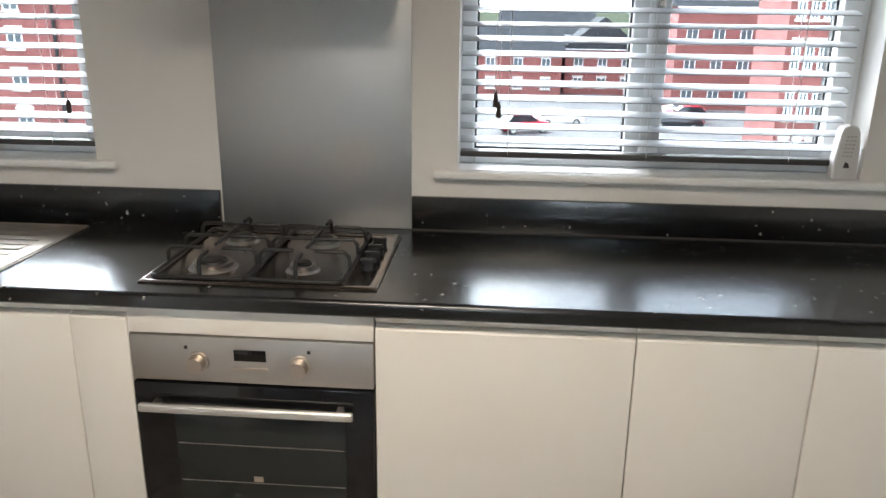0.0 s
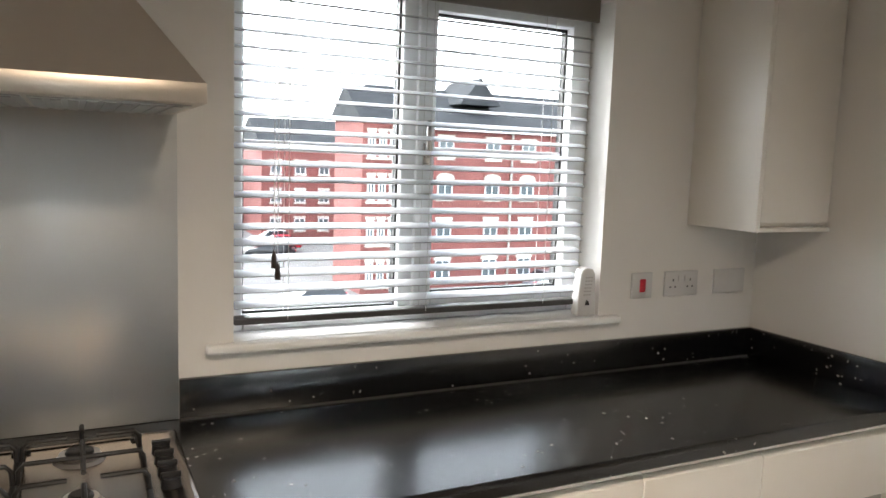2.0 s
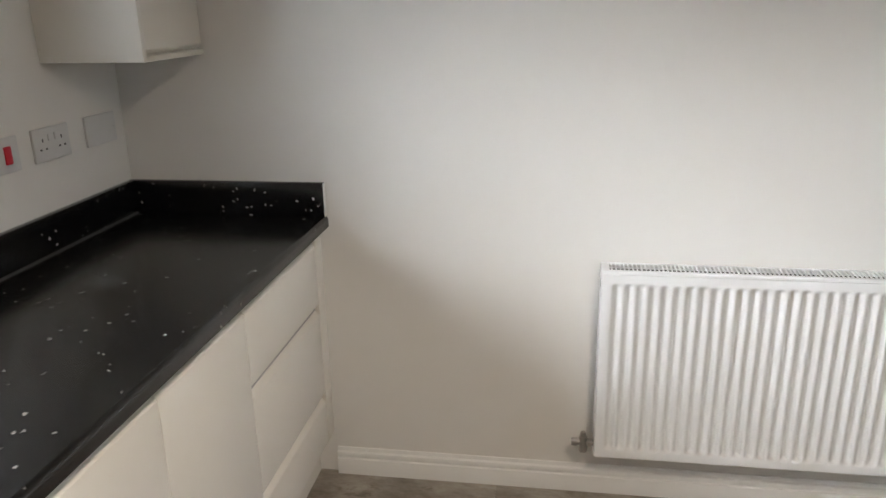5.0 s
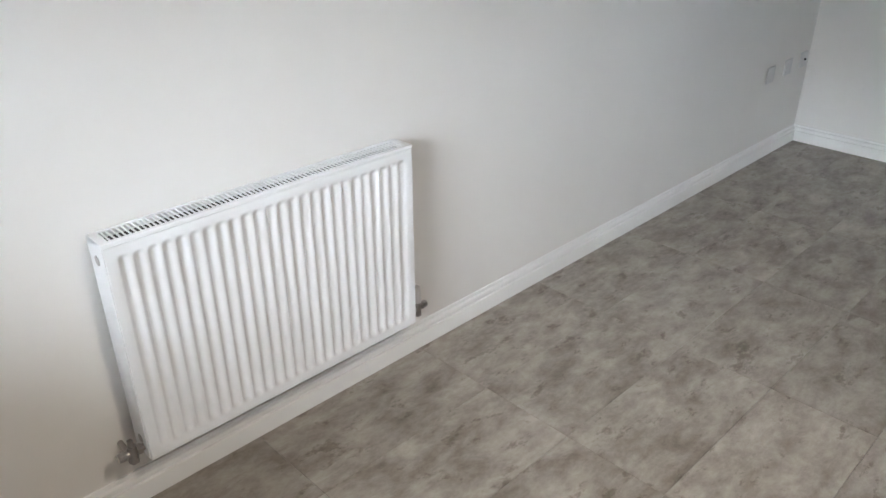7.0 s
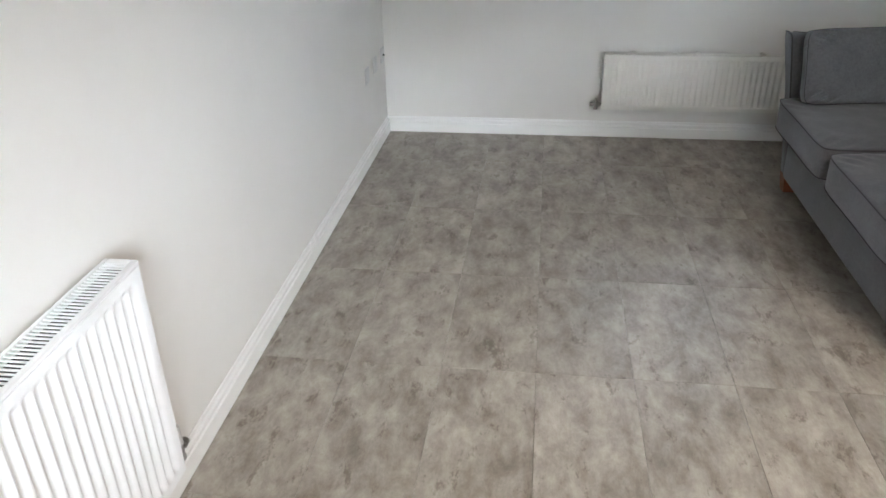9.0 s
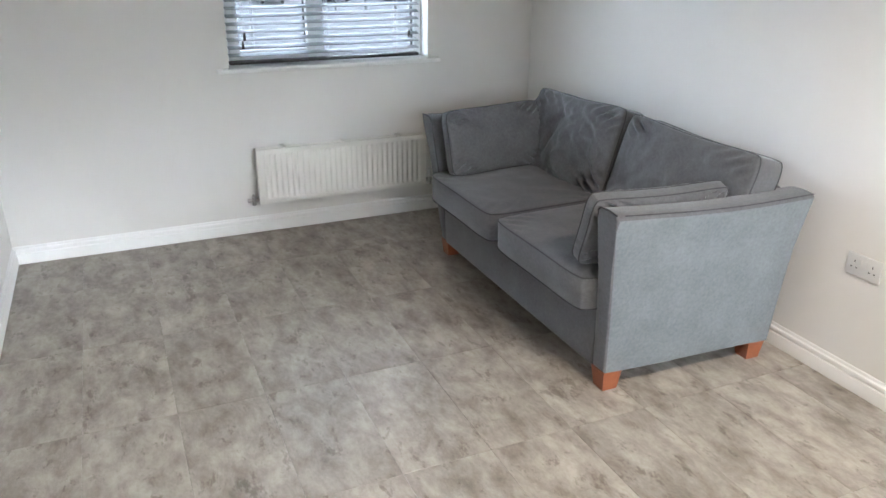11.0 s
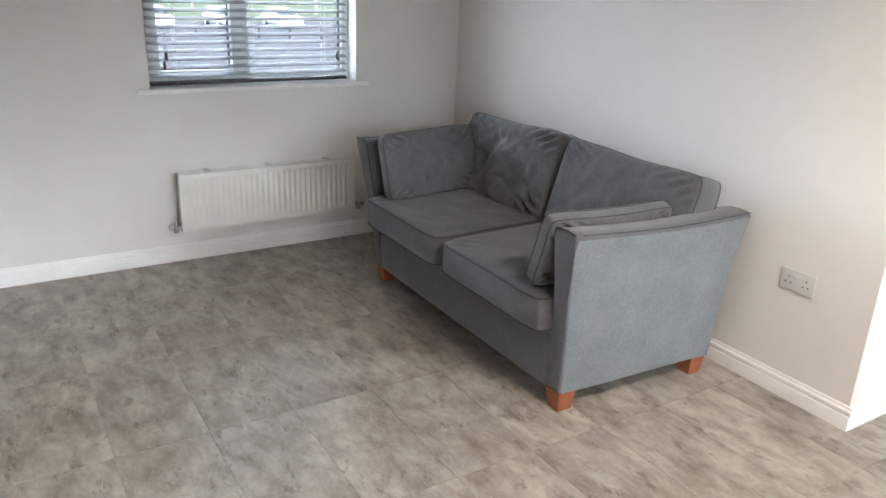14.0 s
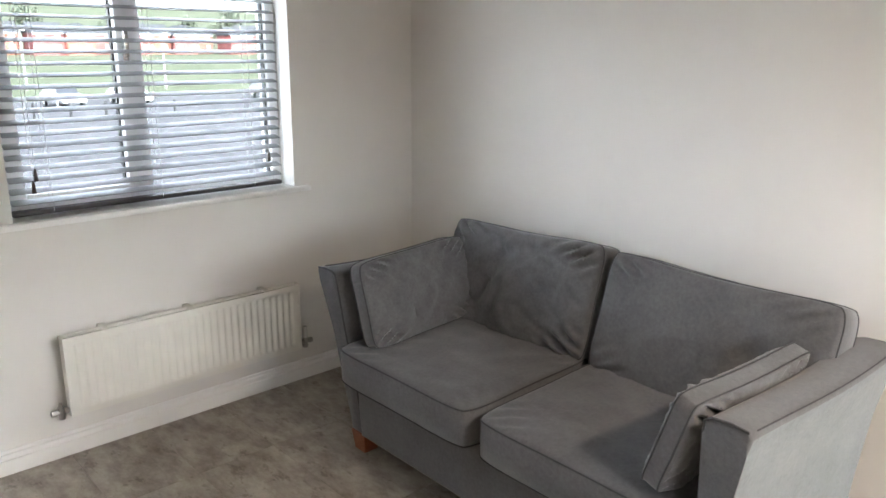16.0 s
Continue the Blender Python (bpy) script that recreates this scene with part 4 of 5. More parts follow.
def arm(side):
    """A slightly flared arm lofted from front to back; side is +1 (north) or -1 (south)."""
    bm = bmesh.new()
    n = 16
    # (off from the outer foot line, height) round the section
    prof = [(-0.068, 0.085), (-0.050, 0.30), (-0.022, 0.52), (0.018, 0.700), (0.029, 0.748), (0.022, 0.764), (-0.020, 0.770), (-0.070, 0.767), (-0.086, 0.755), (-0.090, 0.720), (-0.100, 0.52), (-0.125, 0.30), (-0.145, 0.085)]

    def spot(off, z, s):
        k = (z - 0.085) / 0.684
        front = -2.170 + 0.080 * k ** 1.3
        back = -2.950 - 0.012 * k
        flare = (0.045 - 0.015 * k if off > -0.075 else 0.012) * s
        drop = (0.020 * s + 0.014 * math.sin(math.pi * s)) * max(k - 0.75, 0) * 4
        return (front + (back - front) * s, SC.y + side * (Y_HALF + off + flare + 0.003 * math.sin(6 * s + 4 * k)), z - drop)
    rings = [[bm.verts.new(spot(off, z, i / n)) for off, z in prof] for i in range(n + 1)]
    m = len(prof)
    for a, b in zip(rings, rings[1:]):
        for k in range(m):
            f = bm.faces.new((a[k], a[(k + 1) % m], b[(k + 1) % m], b[k]))
            # outer faces take the copy with window light in its colour
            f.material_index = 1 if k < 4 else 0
    bm.faces.new(rings[0][::-1]), bm.faces.new(rings[-1])
    ring_edges = [e for e in bm.edges if all(v in rings[0] for v in e.verts)]
    bmesh.ops.bevel(bm, geom=ring_edges, offset=0.010, segments=3, affect="EDGES", profile=0.5)
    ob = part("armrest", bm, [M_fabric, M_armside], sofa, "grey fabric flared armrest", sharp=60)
    for lo, hi in ((5, 12), (3, 6)):
        bm = bmesh.new()
        if lo == 5:
            pts = [Vector(spot(off, z, 0.0)) + Vector((-0.004, 0, 0.001)) for off, z in prof[lo:hi + 1]]
        else:
            pts = [Vector(spot(0.024, 0.766, i / 24)) + Vector((0, side * 0.001, -0.001)) for i in range(1, 25)]
        bm_tube(bm, pts, 0.0035 if lo == 5 else 0.0022, 6)
        part("piping", bm, M_piping, ob, "dark piping")
    return ob


arm(1), arm(-1)
yN, yS = SC.y + Y_HALF - 0.093, SC.y - Y_HALF + 0.093
wb, wt = Y_HALF - 0.143, Y_HALF - 0.112
part("base", bevelled(prism([(SC.y - wb, 0.085), (SC.y + wb, 0.085), (SC.y + wt, 0.345), (SC.y - wt, 0.345)], "x", -2.90, -2.160), 0.010, 3), M_fabric, sofa, "fabric covered base rail")
part("back_frame", bevelled(box(-2.965, -2.875, yS - 0.004, yN + 0.004, 0.345, 0.735), 0.02, 3), M_fabric, sofa)


def cushion(name, w, h, t, m, seed, parent, label, puff=1.0, edge=0.35, wrinkle=0.004, piped=True, n=26, sag=0.0, crease=0.0, dents=()):
    """A stuffed cushion: w across, h up, t thick; m lays it in the room."""
    bm = bmesh.new()
    grid = {}

    def spot(u, v, side):
        fu, fv = 1 - abs(u) ** 5, 1 - abs(v) ** 5
        body = edge + (1 - edge) * math.sqrt(max((1 - u * u) * (1 - v * v), 0)) ** 0.7
        d = t / 2 * body * puff
        x, z = u * w / 2 * (1 - 0.03 * (1 - v * v) * abs(u) ** 3), v * h / 2 * (1 - 0.04 * (1 - u * u) * abs(v) ** 3)
        x, z = x * (1 - 0.07 * abs(u * v) ** 5), z * (1 - 0.09 * abs(u * v) ** 5)
        wob = wrinkle * (noise.noise(Vector((x * 6 + seed, z * 6, side))) + 0.7 * noise.noise(Vector((x * 19 + seed, z * 9 + (x + z) * 8, side * 3 + seed))))
        fold = wrinkle * 1.6 * math.exp(-((abs(u) + abs(v) - 1.55) / 0.22) ** 2) * math.sin(26 * (u * math.copysign(1, v) - v * math.copysign(1, u)))
        q = noise.noise(Vector((x * 4.5 + z * 3.0 + seed, z * 7.0 - x * 5.0, seed))) if crease else 1.0
        q2 = noise.noise(Vector((x * 8.0 - z * 6.0 + seed, z * 5.0 + x * 3.0, seed + 5))) if crease else 1.0
        valley = -crease * (math.exp(-(q / 0.07) ** 2) + 0.7 * math.exp(-(q2 / 0.06) ** 2))
        pit = -sum(deep * math.exp(-(((u - cu) * cu2) ** 2 + ((v - cv) * cv2) ** 2)) for cu, cv, cu2, cv2, deep in dents) if side > 0 else 0.0
        return Vector((x, side * (d + pit + (wob + fold + valley) * min(fu, fv)), z - sag * (1 - u * u) * (v > 0) * v))
    for side in (-1, 1):
        for i in range(n + 1):
            for j in range(n + 1):
                u, v = -1 + 2 * i / n, -1 + 2 * j / n
                u, v = math.sin(u * math.pi / 2) * 0.55 + u * 0.45, math.sin(v * math.pi / 2) * 0.55 + v * 0.45
                grid[side, i, j] = bm.verts.new(m @ spot(u, v, side))
        for i in range(n):
            for j in range(n):
                bm.faces.new((grid[side, i, j], grid[side, i + 1, j], grid[side, i + 1, j + 1], grid[side, i, j + 1]))
    rim = [(i, 0) for i in range(n)] + [(n, j) for j in range(n)] + [(n - i, n) for i in range(n)] + [(0, n - j) for j in range(n)]
    for k in range(len(rim)):
        a, b = rim[k], rim[(k + 1) % len(rim)]
        bm.faces.new((grid[-1, *a], grid[-1, *b], grid[1, *b], grid[1, *a]))
    front = [grid[1, *r].co.copy() for r in rim]
    back = [grid[-1, *r].co.copy() for r in rim]
    boundary = [e for e in bm.edges if e.is_valid and len(e.link_faces) == 2 and e.calc_face_angle(0) > radians(50)]
    bmesh.ops.bevel(bm, geom=boundary, offset=min(0.012, t * 0.12), segments=2, affect="EDGES", profile=0.5)
    if parent:
        ob = part(name, bm, M_fabric, parent, label, sharp=70)
    else:
        ob = solo(name, bm, M_fabric, label, "cushion", origin=tuple(m.translation))
    if piped:
        for line in (front, back):
            bm = bmesh.new()
            bm_tube(bm, line, 0.0026, 6, closed=True)
            part("piping", bm, M_piping, ob, "dark grey piping")
    return ob


flat = Matrix.Rotation(radians(90), 4, "X")
side_on = Matrix.Rotation(radians(90), 4, "Z")
seat_w = (yN - yS) / 2 - 0.006
for k, s in enumerate((1, -1)):
    cy = SC.y - 0.004 + s * (seat_w / 2 + 0.004)
    m = Matrix.Translation((-2.410, cy, 0.415)) @ pose(0, 0, 0, 0, 1.0, 0) @ flat
    cushion("seat_cushion", 0.690, seat_w, 0.160, m, 3.1 + k * 5, sofa, "grey fabric box seat cushion", edge=0.80, wrinkle=0.006, crease=0.0015, n=36)
for k, s in enumerate((1, -1)):
    cy = (-3.594, -4.402)[k]
    m = Matrix.Translation(((-2.775, -2.765)[k], cy, (0.663, 0.664)[k])) @ pose(0, 0, 0, 0, -17, 0) @ Matrix.Rotation(radians(-90), 4, "Z") @ pose(0, 0, 0, 0, (-0.5, 2.0)[k], 0)
    cushion("back_cushion", (0.815, 0.79)[k], 0.460, (0.19, 0.21)[k], m, 11.7 + k * 9, sofa, "grey fabric back cushion, creased", edge=(0.62, 0.50)[k], wrinkle=(0.009, 0.020)[k], sag=(0.016, 0.012)[k], crease=(0.005, 0.011)[k], n=56,
            dents=((-0.66, -0.06, 7.5, 3.0, 0.036), (-0.40, -0.12, 7.5, 3.0, 0.034)) if k == 0 else ())
m = Matrix.Translation((-2.415, yS + 0.088, 0.655)) @ pose(0, 0, 0, 14, 2, 3)
cushion("scatter_cushion", 0.565, 0.345, 0.125, m, 31.0, None, "grey fabric scatter cushion leaning on the sofa arm", edge=0.46, wrinkle=0.013, crease=0.006, n=44)
m = Matrix.Translation((-2.395, yN - 0.076, 0.640)) @ pose(0, 0, 0, -17, -1, -3)
cushion("scatter_cushion", 0.60, 0.310, 0.105, m, 43.0, None, "grey fabric scatter cushion leaning on the sofa arm", edge=0.46, wrinkle=0.013, crease=0.006, sag=0.014, n=40)
for fx, fy in ((-2.212, -3.262), (-2.905, -3.228), (-2.212, -4.734), (-2.905, -4.768)):
    bm = bmesh.new()
    a, b = 0.032, 0.042
    sy = 1 if fy > SC.y else -1
    lo = [bm.verts.new((fx + u * a, fy + v * a, 0.0005)) for u, v in ((-1, -1), (1, -1), (1, 1), (-1, 1))]
    hi = [bm.verts.new((fx + u * b, fy + v * b, 0.0845)) for u, v in ((-1, -1), (1, -1), (1, 1), (-1, 1))]
    for k in range(4):
        bm.faces.new((lo[k], lo[(k + 1) % 4], hi[(k + 1) % 4], hi[k]))
    bm.faces.new(hi), bm.faces.new(lo[::-1])
    part("foot", bevelled(bm, 0.004, 2), M_footwood, sofa, "tapered orange-brown wooden foot")

# ---- outdoors ----
GN, GS = -7.2, -2.9
M_grass = mottled("meadow_grass", (0.060, 0.070, 0.046), (0.095, 0.102, 0.072), 0.08, 1.0, 3, 0.3, dist=0.1, spec=0.0)
M_asphalt = mottled("damp_asphalt", (0.04, 0.04, 0.042), (0.060, 0.060, 0.062), 0.12, 0.9, 20, 0.2, dist=0.02, spec=0.08)
M_carpark = mottled("pale_worn_asphalt", (0.15, 0.148, 0.144), (0.20, 0.197, 0.191), 0.12, 0.9, 20, 0.2, dist=0.02, spec=0.08)
M_paver = mottled("pinkish_block_paving", (0.16, 0.12, 0.105), (0.20, 0.155, 0.14), 0.3, 0.9, 12, 0.2, dist=0.02, spec=0.1)
M_brick = mottled("red_brick", (0.19, 0.062, 0.054), (0.245, 0.085, 0.073), 0.5, 0.85, 9, 0.3, dist=0.02)
M_brick2 = mottled("orange_red_brick", (0.26, 0.085, 0.055), (0.31, 0.11, 0.075), 0.4, 0.85, 9, 0.3, dist=0.02)
M_slate = mottled("grey_slate", (0.040, 0.042, 0.045), (0.062, 0.064, 0.067), 0.6, 0.9, 4, 0.3, dist=0.02, spec=0.1)
M_stone = mottled("pale_stone_band", (0.55, 0.52, 0.46), (0.62, 0.59, 0.53), 1.0, 0.8, 15, 0.1)
M_render = mottled("pale_render", (0.40, 0.38, 0.34), (0.46, 0.44, 0.40), 0.5, 0.85, 15, 0.1)
M_farglass = material("dark_window_pane", (0.10, 0.12, 0.13), 0.12)
M_tyre = material("tyre_rubber", (0.02, 0.02, 0.02), 0.8)
M_carglass = material("dark_car_glass", (0.02, 0.024, 0.028), 0.06)
M_leaf = mottled("tree_leaves", (0.055, 0.070, 0.045), (0.095, 0.105, 0.070), 0.6, 0.9, 5, 0.3)
M_bark = mottled("bark", (0.09, 0.07, 0.05), (0.13, 0.10, 0.08), 4, 0.9, 30, 0.4)


def ground_z(x, y):
    base = GN if y > 8 else GS if y < -4 else GS + (GN - GS) * (y + 4) / 12
    base += min(max(-y - 70, 0), 110) / 110 * 2.2
    far = max(-y - 190, 0)
    hill = 48 * (1 - math.exp(-(far / 560) ** 2)) * (0.8 + 0.45 * noise.noise(Vector((x / 420, y / 600, 0.3))))
    north = max(y - 260, 0)
    return base + hill + 25 * (1 - math.exp(-(north / 900) ** 2)) * (0.7 + 0.5 * noise.noise(Vector((x / 500, y / 500, 4.0))))


def spread(a, n, far):
    return [a * k / 4 for k in range(-4, 5)] + [s * (a + (far - a) * (k / n) ** 2.2) for s in (-1, 1) for k in range(1, n + 1)]


bm = bmesh.new()
gx, gy = sorted(spread(60, 22, 2600)), sorted(spread(60, 30, 2600) + [8, -4])
sheet(bm, [[(x, y, ground_z(x, y)) for x in gx] for y in gy], lambda a, b, c: (a, b, c))
solo("ground", bm, M_grass, "open grassy ground rising to distant hills", "ground", kind="structure")
solo("road", box(-140, 140, -68, -7.5, GS - 0.2, GS + 0.02), M_asphalt, "pale damp asphalt road and parking area", "road", kind="structure", smooth=False)
solo("car_park", box(-90, 90, 9, 120, GN - 0.2, GN + 0.02), M_carpark, "pale asphalt car park below the kitchen", "road", kind="structure", smooth=False)
solo("pavement", box(-90, 9.5, 20, 40, GN + 0.021, GN + 0.06), M_paver, "pinkish block-paved parking bays", "pavement", kind="structure", smooth=False)


def far_window(parent, x, y, z, w, h, arch, out=-1):
    """Frame with a cross bar, pane, sill and sometimes an arched head, on a wall that faces -y (out -1) or +y."""
    bm = bmesh.new()
    t = 0.09
    y0, y1 = sorted((y + out * 0.02, y + out * 0.06))
    for b in ((x - w / 2, x - w / 2 + t, z - h / 2, z + h / 2), (x + w / 2 - t, x + w / 2, z - h / 2, z + h / 2), (x - w / 2 + t, x + w / 2 - t, z - h / 2, z - h / 2 + t),
              (x - w / 2 + t, x + w / 2 - t, z + h / 2 - t, z + h / 2), (x - 0.04, x + 0.04, z - h / 2 + t, z + h / 2 - t)):
        bm_box(bm, b[0], b[1], y0, y1, b[2], b[3])
    win = part("window", bm, M_upvc, parent, "white framed window", smooth=False)
    part("pane", box(x - w / 2 + t * 0.5, x + w / 2 - t * 0.5, *sorted((y + out * 0.005, y + out * 0.019)), z - h / 2 + t * 0.5, z + h / 2 - t * 0.5), M_farglass, win, smooth=False)
    part("sill", box(x - w / 2 - 0.1, x + w / 2 + 0.1, *sorted((y + out * 0.001, y + out * 0.12)), z - h / 2 - 0.16, z - h / 2 - 0.005), M_stone, win, smooth=False)
    if arch:
        ol = [(x + (w / 2 + 0.12) * math.cos(a), z + h / 2 + 0.01 + 0.42 * math.sin(a)) for a in [radians(18 * k) for k in range(11)]]
        part("arched_head", prism(ol, "y", *sorted((y + out * 0.001, y + out * 0.09))), M_stone, win, "pale arched window head", smooth=False)
    else:
        part("lintel", box(x - w / 2 - 0.08, x + w / 2 + 0.08, *sorted((y + out * 0.001, y + out * 0.07)), z + h / 2 + 0.01, z + h / 2 + 0.2), M_stone, win, smooth=False)


def gabled(bm, x0, x1, y0, y1, z0, z1, axis):
    """A roof solid with its ridge along the axis."""
    o = 0.35
    if axis == "x":
        pts = [(y0 - o, z0), (y1 + o, z0), ((y0 + y1) / 2, z1)]
        a, b, put = x0 - o, x1 + o, lambda u, v, w: (w, u, v)
    else:
        pts = [(x0 - o, z0), (x1 + o, z0), ((x0 + x1) / 2, z1)]
        a, b, put = y0 - o, y1 + o, lambda u, v, w: (u, w, v)
    lo, hi = [bm.verts.new(put(*p, a)) for p in pts], [bm.verts.new(put(*p, b)) for p in pts]
    for k in range(3):
        bm.faces.new((lo[k], lo[(k + 1) % 3], hi[(k + 1) % 3], hi[k]))
    bm.faces.new(lo[::-1]), bm.faces.new(hi)
    return bm


def building(name, x0, x1, y0, y1, base, eave, ridge, axis, label, wall, cols, rows, w=1.15, h=1.35, arches=(), face=-1, bands=(), hip=0.0):
    b = thing(name, ((x0 + x1) / 2, (y0 + y1) / 2, base), label, "building")
    part("wall", box(x0, x1, y0, y1, base - 0.3, eave), wall, b, "brick walls", smooth=False)
    part("roof", gabled(bmesh.new(), x0, x1, y0, y1, eave + 0.01, ridge, axis), M_slate, b, "grey slate roof", smooth=False)
    yf = y0 if face < 0 else y1
    for z in bands:
        part("stone_band", box(x0 - 0.02, x1 + 0.02, *sorted((yf + face * 0.001, yf + face * 0.05)), z, z + 0.2), M_stone, b, smooth=False)
    for r, z in enumerate(rows):
        for c in cols:
            far_window(b, c, yf, z, w, h, r in arches, face)
    part("gutter", box(x0 - 0.2, x1 + 0.2, *sorted((yf + face * 0.36, yf + face * 0.48)), eave - 0.14, eave - 0.02), M_upvc, b, "white gutter", smooth=False)
    return b


apt = building("apartment_building", 17.4, 52, 44.5, 57, GN, 3.75, 6.9, "x", "four-storey red brick apartment block with slate roof", M_brick,
               [20.7, 24.4, 27.3, 30.6, 34.5, 38.0, 42.0, 46.0], [-5.9, -3.15, -0.35, 2.45], arches=(0, 2))
bay = building("apartment_wing", 14.3, 17.0, 43.4, 49, GN, 4.1, 6.3, "x", "narrow red brick wing with narrow white windows", M_brick,
               [14.9, 15.65, 16.4], [-5.9, -3.15, -0.35, 2.45], w=0.5, h=1.6)
part("roof_dormer", gabled(bmesh.new(), 22.9, 25.5, 46.6, 51, 5.6, 7.5, "y"), M_slate, apt, "slate cross gable on the roof", smooth=False)
for x in (18.0, 25.9, 32.4):
    part("downpipe", cyl((x, 44.38, GN), (x, 44.38, 3.6), 0.09, n=8), M_render, apt, "pale downpipe")
building("brick_terrace", 15.5, 29, 77, 87, GN, 2.8, 5.6, "x", "three-storey red brick terrace with slate roof", M_brick, [17.0, 19.6, 22.2, 24.8, 27.4], [-5.7, -2.7, 0.3])
building("brick_house", -7.5, 5.2, 88, 98, GN, -2.2, 1.0, "x", "two-storey red brick house with grey roof", M_brick, [-6, -3, 0.2, 3.4], [-5.8, -3.5], w=1.1, h=1.2)
building("brick_house", 5.8, 14.6, 91, 100, GN, -1.9, 1.7, "y", "gable-fronted red brick house", M_brick, [7.4, 10.2, 13.0], [-5.8, -3.3], w=1.1, h=1.2)
building("brick_house", -24, -10, 92, 102, GN, -2.4, 0.8, "x", "two-storey red brick house with grey roof", M_brick2, [-22, -18.5, -15, -12], [-5.8, -3.5], w=1.1, h=1.2)
building("brick_house", -2, 13, 124, 134, GN, -1.0, 2.6, "x", "far brick house with grey roof", M_brick2, [0, 4, 8, 11.5], [-5.2, -2.6], w=1.2, h=1.3)
nb = building("brick_block", -62, -26.5, 50, 62, GN, 3.4, 6.4, "x", "red brick apartment block with a dark downpipe", M_brick, [-58, -53, -48, -43, -38.5, -35.6, -29.5], [-5.9, -3.15, -0.35, 2.2], arches=(0,))
part("downpipe", cyl((-32.6, 49.85, GN), (-32.6, 49.85, 3.2), 0.12, n=8), M_tyre, nb, "dark downpipe")

rnd = random.Random(7)
for k in range(22):
    x = -132 + k * 6.1 + rnd.uniform(-0.6, 0.6)
    y = -172 + rnd.uniform(-7, 7)
    w = rnd.uniform(5.0, 6.2)
    ax = "y" if k % 4 == 1 else "x"
    g = ground_z(x, y) - 0.1
    building("brick_house", x - w / 2, x + w / 2, y - 7, y, g, g + 4.3, g + 6.3 + rnd.uniform(-0.4, 0.6), ax, "far orange-red brick house with pitched roof", (M_brick2, M_brick, M_brick, M_brick2, M_brick)[k % 5],
             [x - w * 0.28, x + w * 0.28], [g + 1.3, g + 3.3], w=0.9, h=1.0, face=1)


def lamp_post(x, y, h):
    """A slim tapered post with a short arm and a flat lantern."""
    z = ground_z(x, y)
    p = thing("street_lamp", (x, y, z), "pale grey street lamp beside the grass", "street lamp", "street lamps")
    part("post", cyl((x, y, z - 0.2), (x, y, z + h), 0.09, 0.05, 10), M_rail, p)
    part("arm", cyl((x, y, z + h - 0.05), (x, y + 0.9, z + h + 0.12), 0.035, n=8), M_rail, p)
    part("lantern", box(x - 0.12, x + 0.12, y + 0.7, y + 1.25, z + h + 0.06, z + h + 0.18, 0.03), M_rail, p)


for px, py in ((-19.8, -80), (-31.5, -77), (-9.5, -79), (-46, -82)):
    lamp_post(px, py, 5.2)
for px, py in ((-13.3, -53.0), (-15.2, -52.4), (-17.1, -51.8), (-19.0, -51.2), (-21.0, -50.6)):
    bm = cyl((px, py, GS + 0.02), (px, py, GS + 0.86), 0.09, 0.08, 12)
    bm_cyl(bm, (px, py, GS + 0.86), (px, py, GS + 0.98), 0.10, 0.06, 12)
    solo("bollard", bm, M_tyre, "short black bollard standing on the asphalt", "bollard", "bollards", origin=(px, py, GS + 0.02))


def car(x, y, z, heading, paint, label):
    """A parked car: body lofted from side profile, glasshouse, lamps and four wheels."""
    c = thing("car", (0, 0, 0), label, "car", "parked cars")
    low = [(-2.1, 0.35), (-2.12, 0.62), (-1.95, 0.86), (-1.1, 0.95), (1.0, 0.95), (1.85, 0.83), (2.1, 0.62), (2.08, 0.32)]
    part("body", bevelled(prism(low, "y", -0.86, 0.86), 0.07, 2), paint, c)
    bm = bmesh.new()
    a = [bm.verts.new((u, s * 0.80, v)) for s in (-1, 1) for u, v in ((-1.75, 0.93), (1.05, 0.93))]
    b = [bm.verts.new((u, s * 0.62, v)) for s in (-1, 1) for u, v in ((-1.25, 1.42), (0.30, 1.42))]
    for q in ((a[0], a[1], b[1], b[0]), (a[2], b[2], b[3], a[3]), (a[0], b[0], b[2], a[2]), (a[1], a[3], b[3], b[1]), (b[0], b[1], b[3], b[2])):
        bm.faces.new(q)
    part("windows", bm, M_carglass, c, "dark car windows", smooth=False)
    part("roof", bevelled(box(-1.25, 0.32, -0.63, 0.63, 1.415, 1.46), 0.02, 2), paint, c)
    for u in (-1.3, 1.3):
        for s in (-1, 1):
            wheel = part("wheel", cyl((u, s * 0.70, 0.32), (u, s * 0.885, 0.32), 0.32, n=20), M_tyre, c, "black tyre")
            part("rim", cyl((u, s * 0.885, 0.32), (u, s * 0.90, 0.32), 0.20, n=16), M_rail, wheel, "grey wheel rim")
    for s in (-1, 1):
        part("headlight", box(1.98, 2.09, s * 0.62 - 0.16, s * 0.62 + 0.16, 0.62, 0.74, 0.02), M_stone, c, "clear headlight")
        part("tail_light", box(-2.135, -2.02, s * 0.66 - 0.12, s * 0.66 + 0.12, 0.66, 0.80, 0.02), M_red, c, "red tail light")
    c.matrix_basis = pose(x, y, z, 0, 0, heading)
    return c


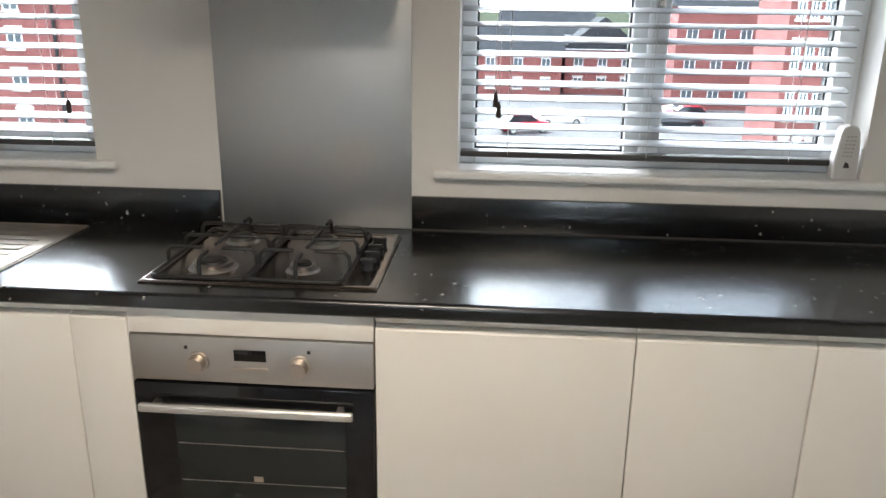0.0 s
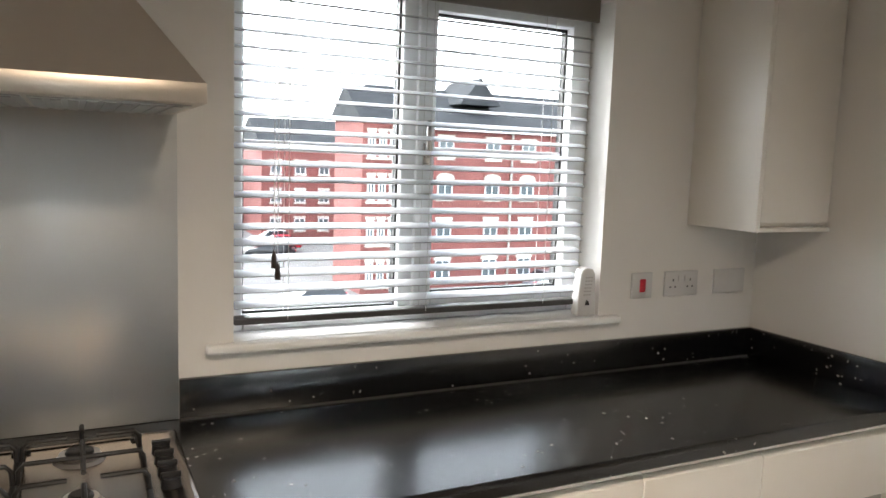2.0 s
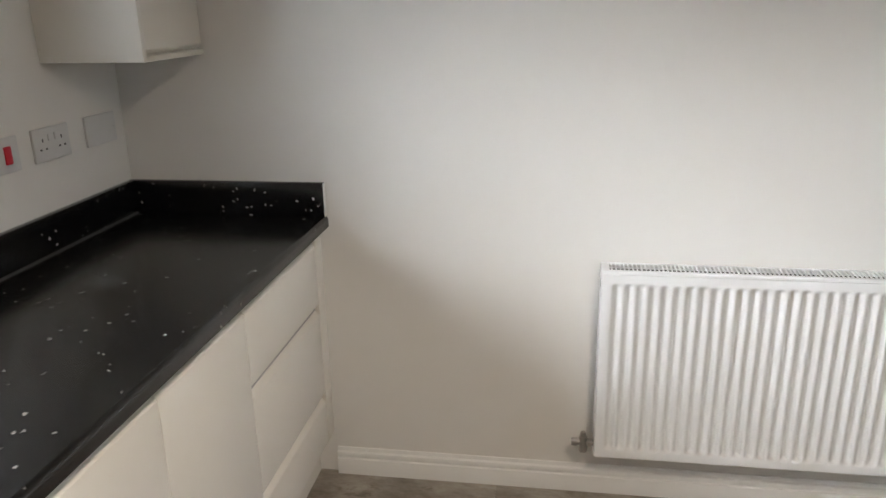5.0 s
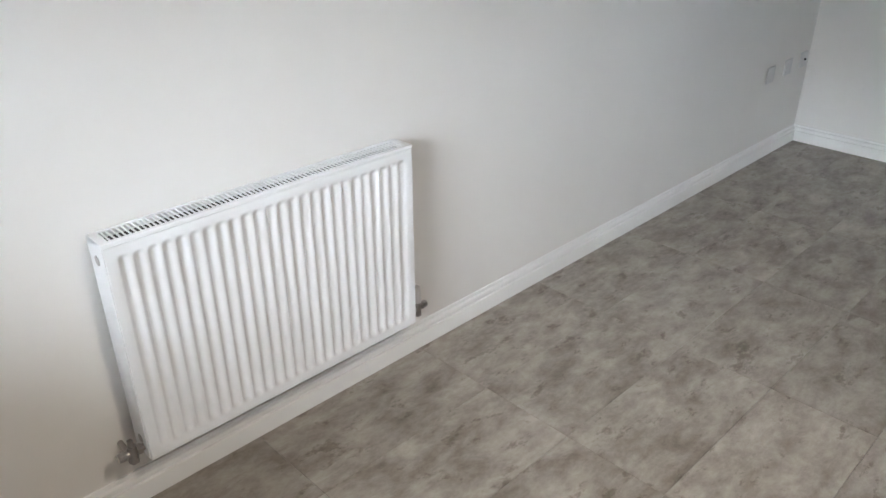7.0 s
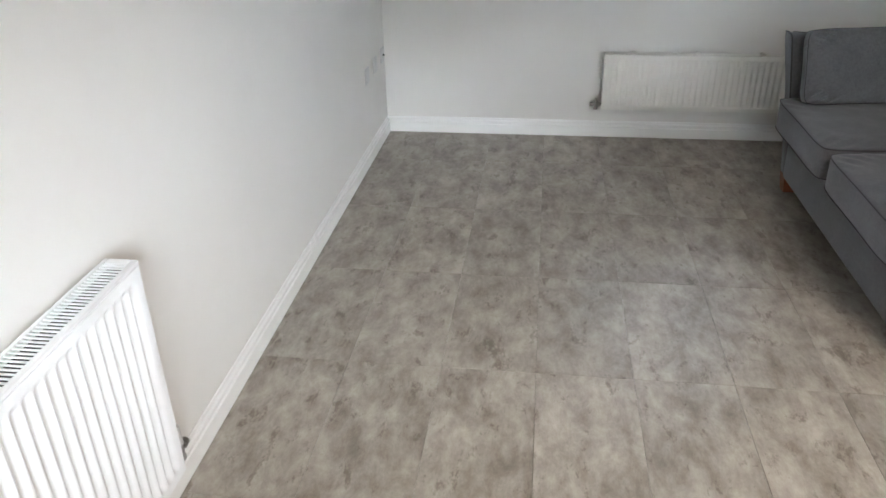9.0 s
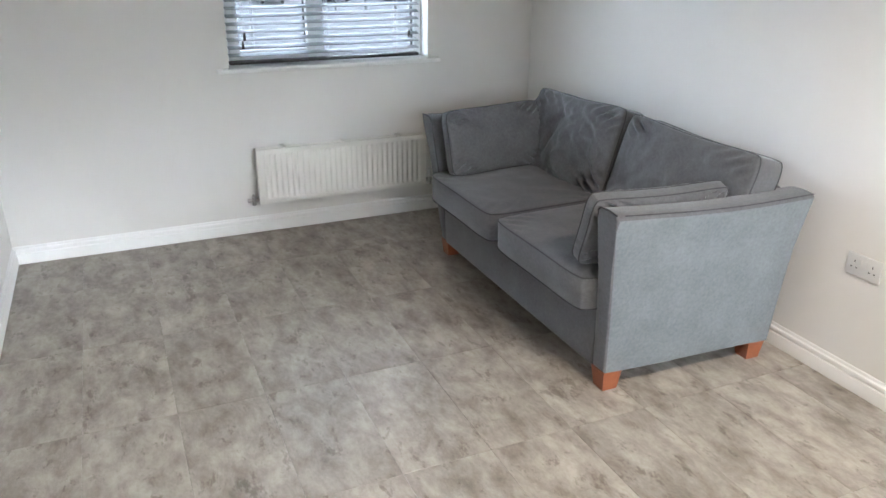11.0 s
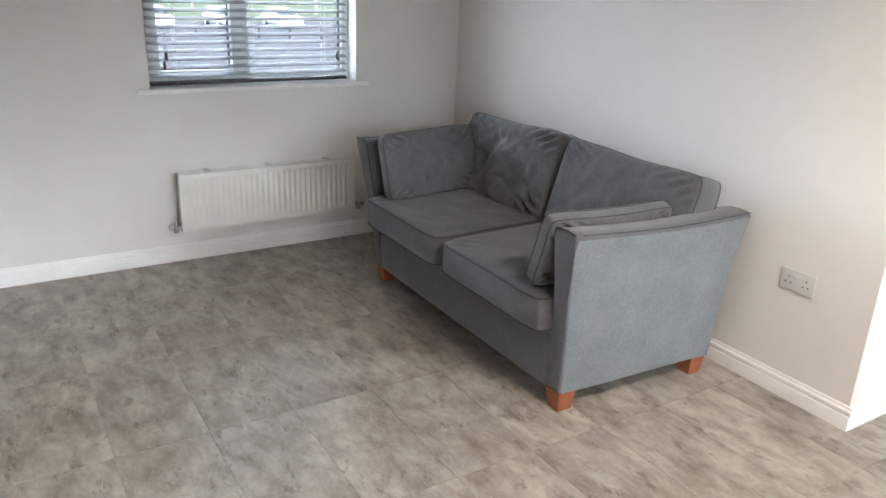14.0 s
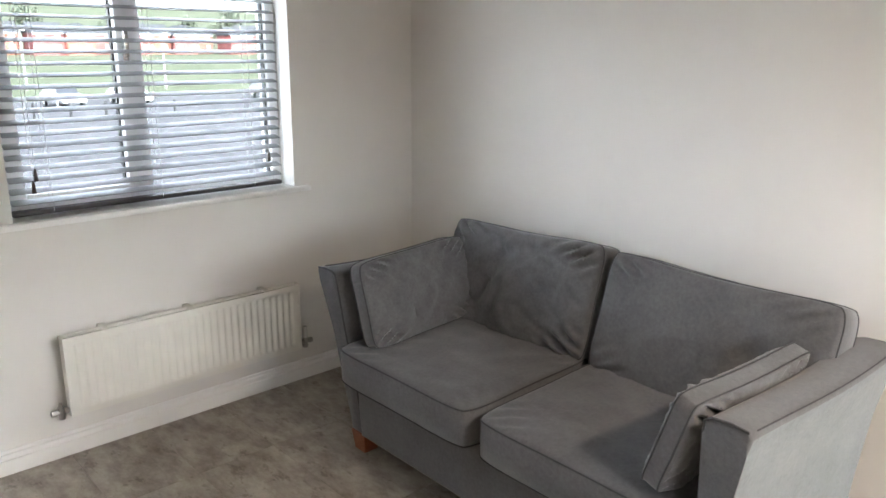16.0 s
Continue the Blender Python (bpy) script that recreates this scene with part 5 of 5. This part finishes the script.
P_white = material("white_car_paint", (0.75, 0.76, 0.77), 0.2)
P_red = material("red_car_paint", (0.45, 0.012, 0.03), 0.2)
P_black = material("black_car_paint", (0.02, 0.022, 0.026), 0.18)
P_silver = material("silver_car_paint", (0.45, 0.46, 0.48), 0.25, 0.6)
zc, zs = GN + 0.021, GS + 0.021
car(10.2, 39.6, zc, 178, P_white, "white parked hatchback in the car park")
car(12.9, 62.0, zc, 172, P_black, "black parked car in the car park")
car(14.6, 66.5, zc, 176, P_red, "red parked car in the car park")
car(15.2, 71.0, zc, 176, P_white, "white parked car in the car park")
car(3.2, 62.5, zc, 20, P_white, "white parked car in the car park")
car(0.2, 58.0, zc, 25, P_red, "red parked car in the car park")
car(28.0, 41.5, zc, 2, P_silver, "silver parked car beside the apartment block")
car(33.5, 41.3, zc, 2, P_black, "black parked car beside the apartment block")
for x, p, l in ((-12.5, P_white, "white"), (-17.5, P_silver, "silver"), (-22.2, P_white, "white"), (-34, P_black, "black")):
    car(x, -62 - x * 0.02, zs, 95, p, l + " parked car along the grass")


def tree(x, y, z, h, seed):
    """Tapered trunk and limbs with a crown of many small leaf clumps."""
    r = random.Random(seed)
    t = thing("tree", (x, y, z), "far leafy tree with an uneven crown", "tree", "far trees")
    bm = cyl((x, y, z - 0.2), (x, y, z + h * 0.5), h * 0.030, h * 0.014, 8)
    for k in range(6):
        a = k * 1.05 + r.random()
        bm_cyl(bm, (x, y, z + h * (0.25 + 0.04 * k)), (x + math.cos(a) * h * 0.2, y + math.sin(a) * h * 0.2, z + h * (0.5 + 0.05 * k)), h * 0.012, h * 0.004, 6)
    part("trunk", bm, M_bark, t)
    vs, fs = [], []
    for k in range(420):
        d = Vector((r.gauss(0, 1), r.gauss(0, 1), r.gauss(0, 1))).normalized() * r.random() ** 0.4
        c = Vector((x + d.x * h * 0.30, y + d.y * h * 0.30, z + h * 0.66 + d.z * h * 0.32)) * 1.0
        u, w = Vector((r.gauss(0, 1), r.gauss(0, 1), r.gauss(0, 1))).normalized() * h * 0.04, Vector((r.gauss(0, 1), r.gauss(0, 1), r.gauss(0, 1))).normalized() * h * 0.04
        n = len(vs)
        vs += [c - u, c + w, c + u, c - w]
        fs.append((n, n + 1, n + 2, n + 3))
    bm = bmesh.new()
    bv = [bm.verts.new(v) for v in vs]
    for f in fs:
        bm.faces.new([bv[i] for i in f])
    part("crown", bm, M_leaf, t, "green leaf clumps", smooth=False)


for k in range(26):
    x = -150 + k * 6.6 + rnd.uniform(-4, 4)
    y = -192 - (k % 3) * 45 + rnd.uniform(-12, 8)
    tree(x, y, ground_z(x, y), rnd.uniform(7, 12), k)

# ---- floor tiles, laid in straight rows ----
TW, TL = 0.3215, 0.643
TX0, TY0 = -1.296, -3.075
gap = 0.0005
tile_me = {}


def tile_mesh(w, l):
    key = (round(w, 3), round(l, 3))
    if key not in tile_me:
        bm = bmesh.new()
        g, c = gap, 0.0010
        lo = [bm.verts.new(p) for p in ((g, g, -0.0038), (w - g, g, -0.0038), (w - g, l - g, -0.0038), (g, l - g, -0.0038))]
        mid = [bm.verts.new(p) for p in ((g, g, -0.0010), (w - g, g, -0.0010), (w - g, l - g, -0.0010), (g, l - g, -0.0010))]
        hi = [bm.verts.new(p) for p in ((g + c, g + c, 0), (w - g - c, g + c, 0), (w - g - c, l - g - c, 0), (g + c, l - g - c, 0))]
        for a, b in ((lo, mid), (mid, hi)):
            for k in range(4):
                bm.faces.new((a[k], a[(k + 1) % 4], b[(k + 1) % 4], b[k]))
        bm.faces.new(hi)
        tile_me[key] = mesh_of("tile", bm, M_floor, (0, 0, 0), False)
    return tile_me[key]


for i in range(-12, 6):
    for j in range(-6, 8):
        x0, y0 = TX0 + i * TW, TY0 + j * TL
        x1, y1 = min(x0 + TW, X_E), min(y0 + TL, Y_N)
        y0 = max(y0, Y_S)
        x0 = max(x0, X_KW)
        if (x0 + x1) / 2 < X_W:
            y0 = max(y0, Y_NIB)
        if x1 - x0 < 0.01 or y1 - y0 < 0.01:
            continue
        ob = new("tile", tile_mesh(x1 - x0, y1 - y0))
        ob.location = (x0, y0, 0)
        ob.parent = floor
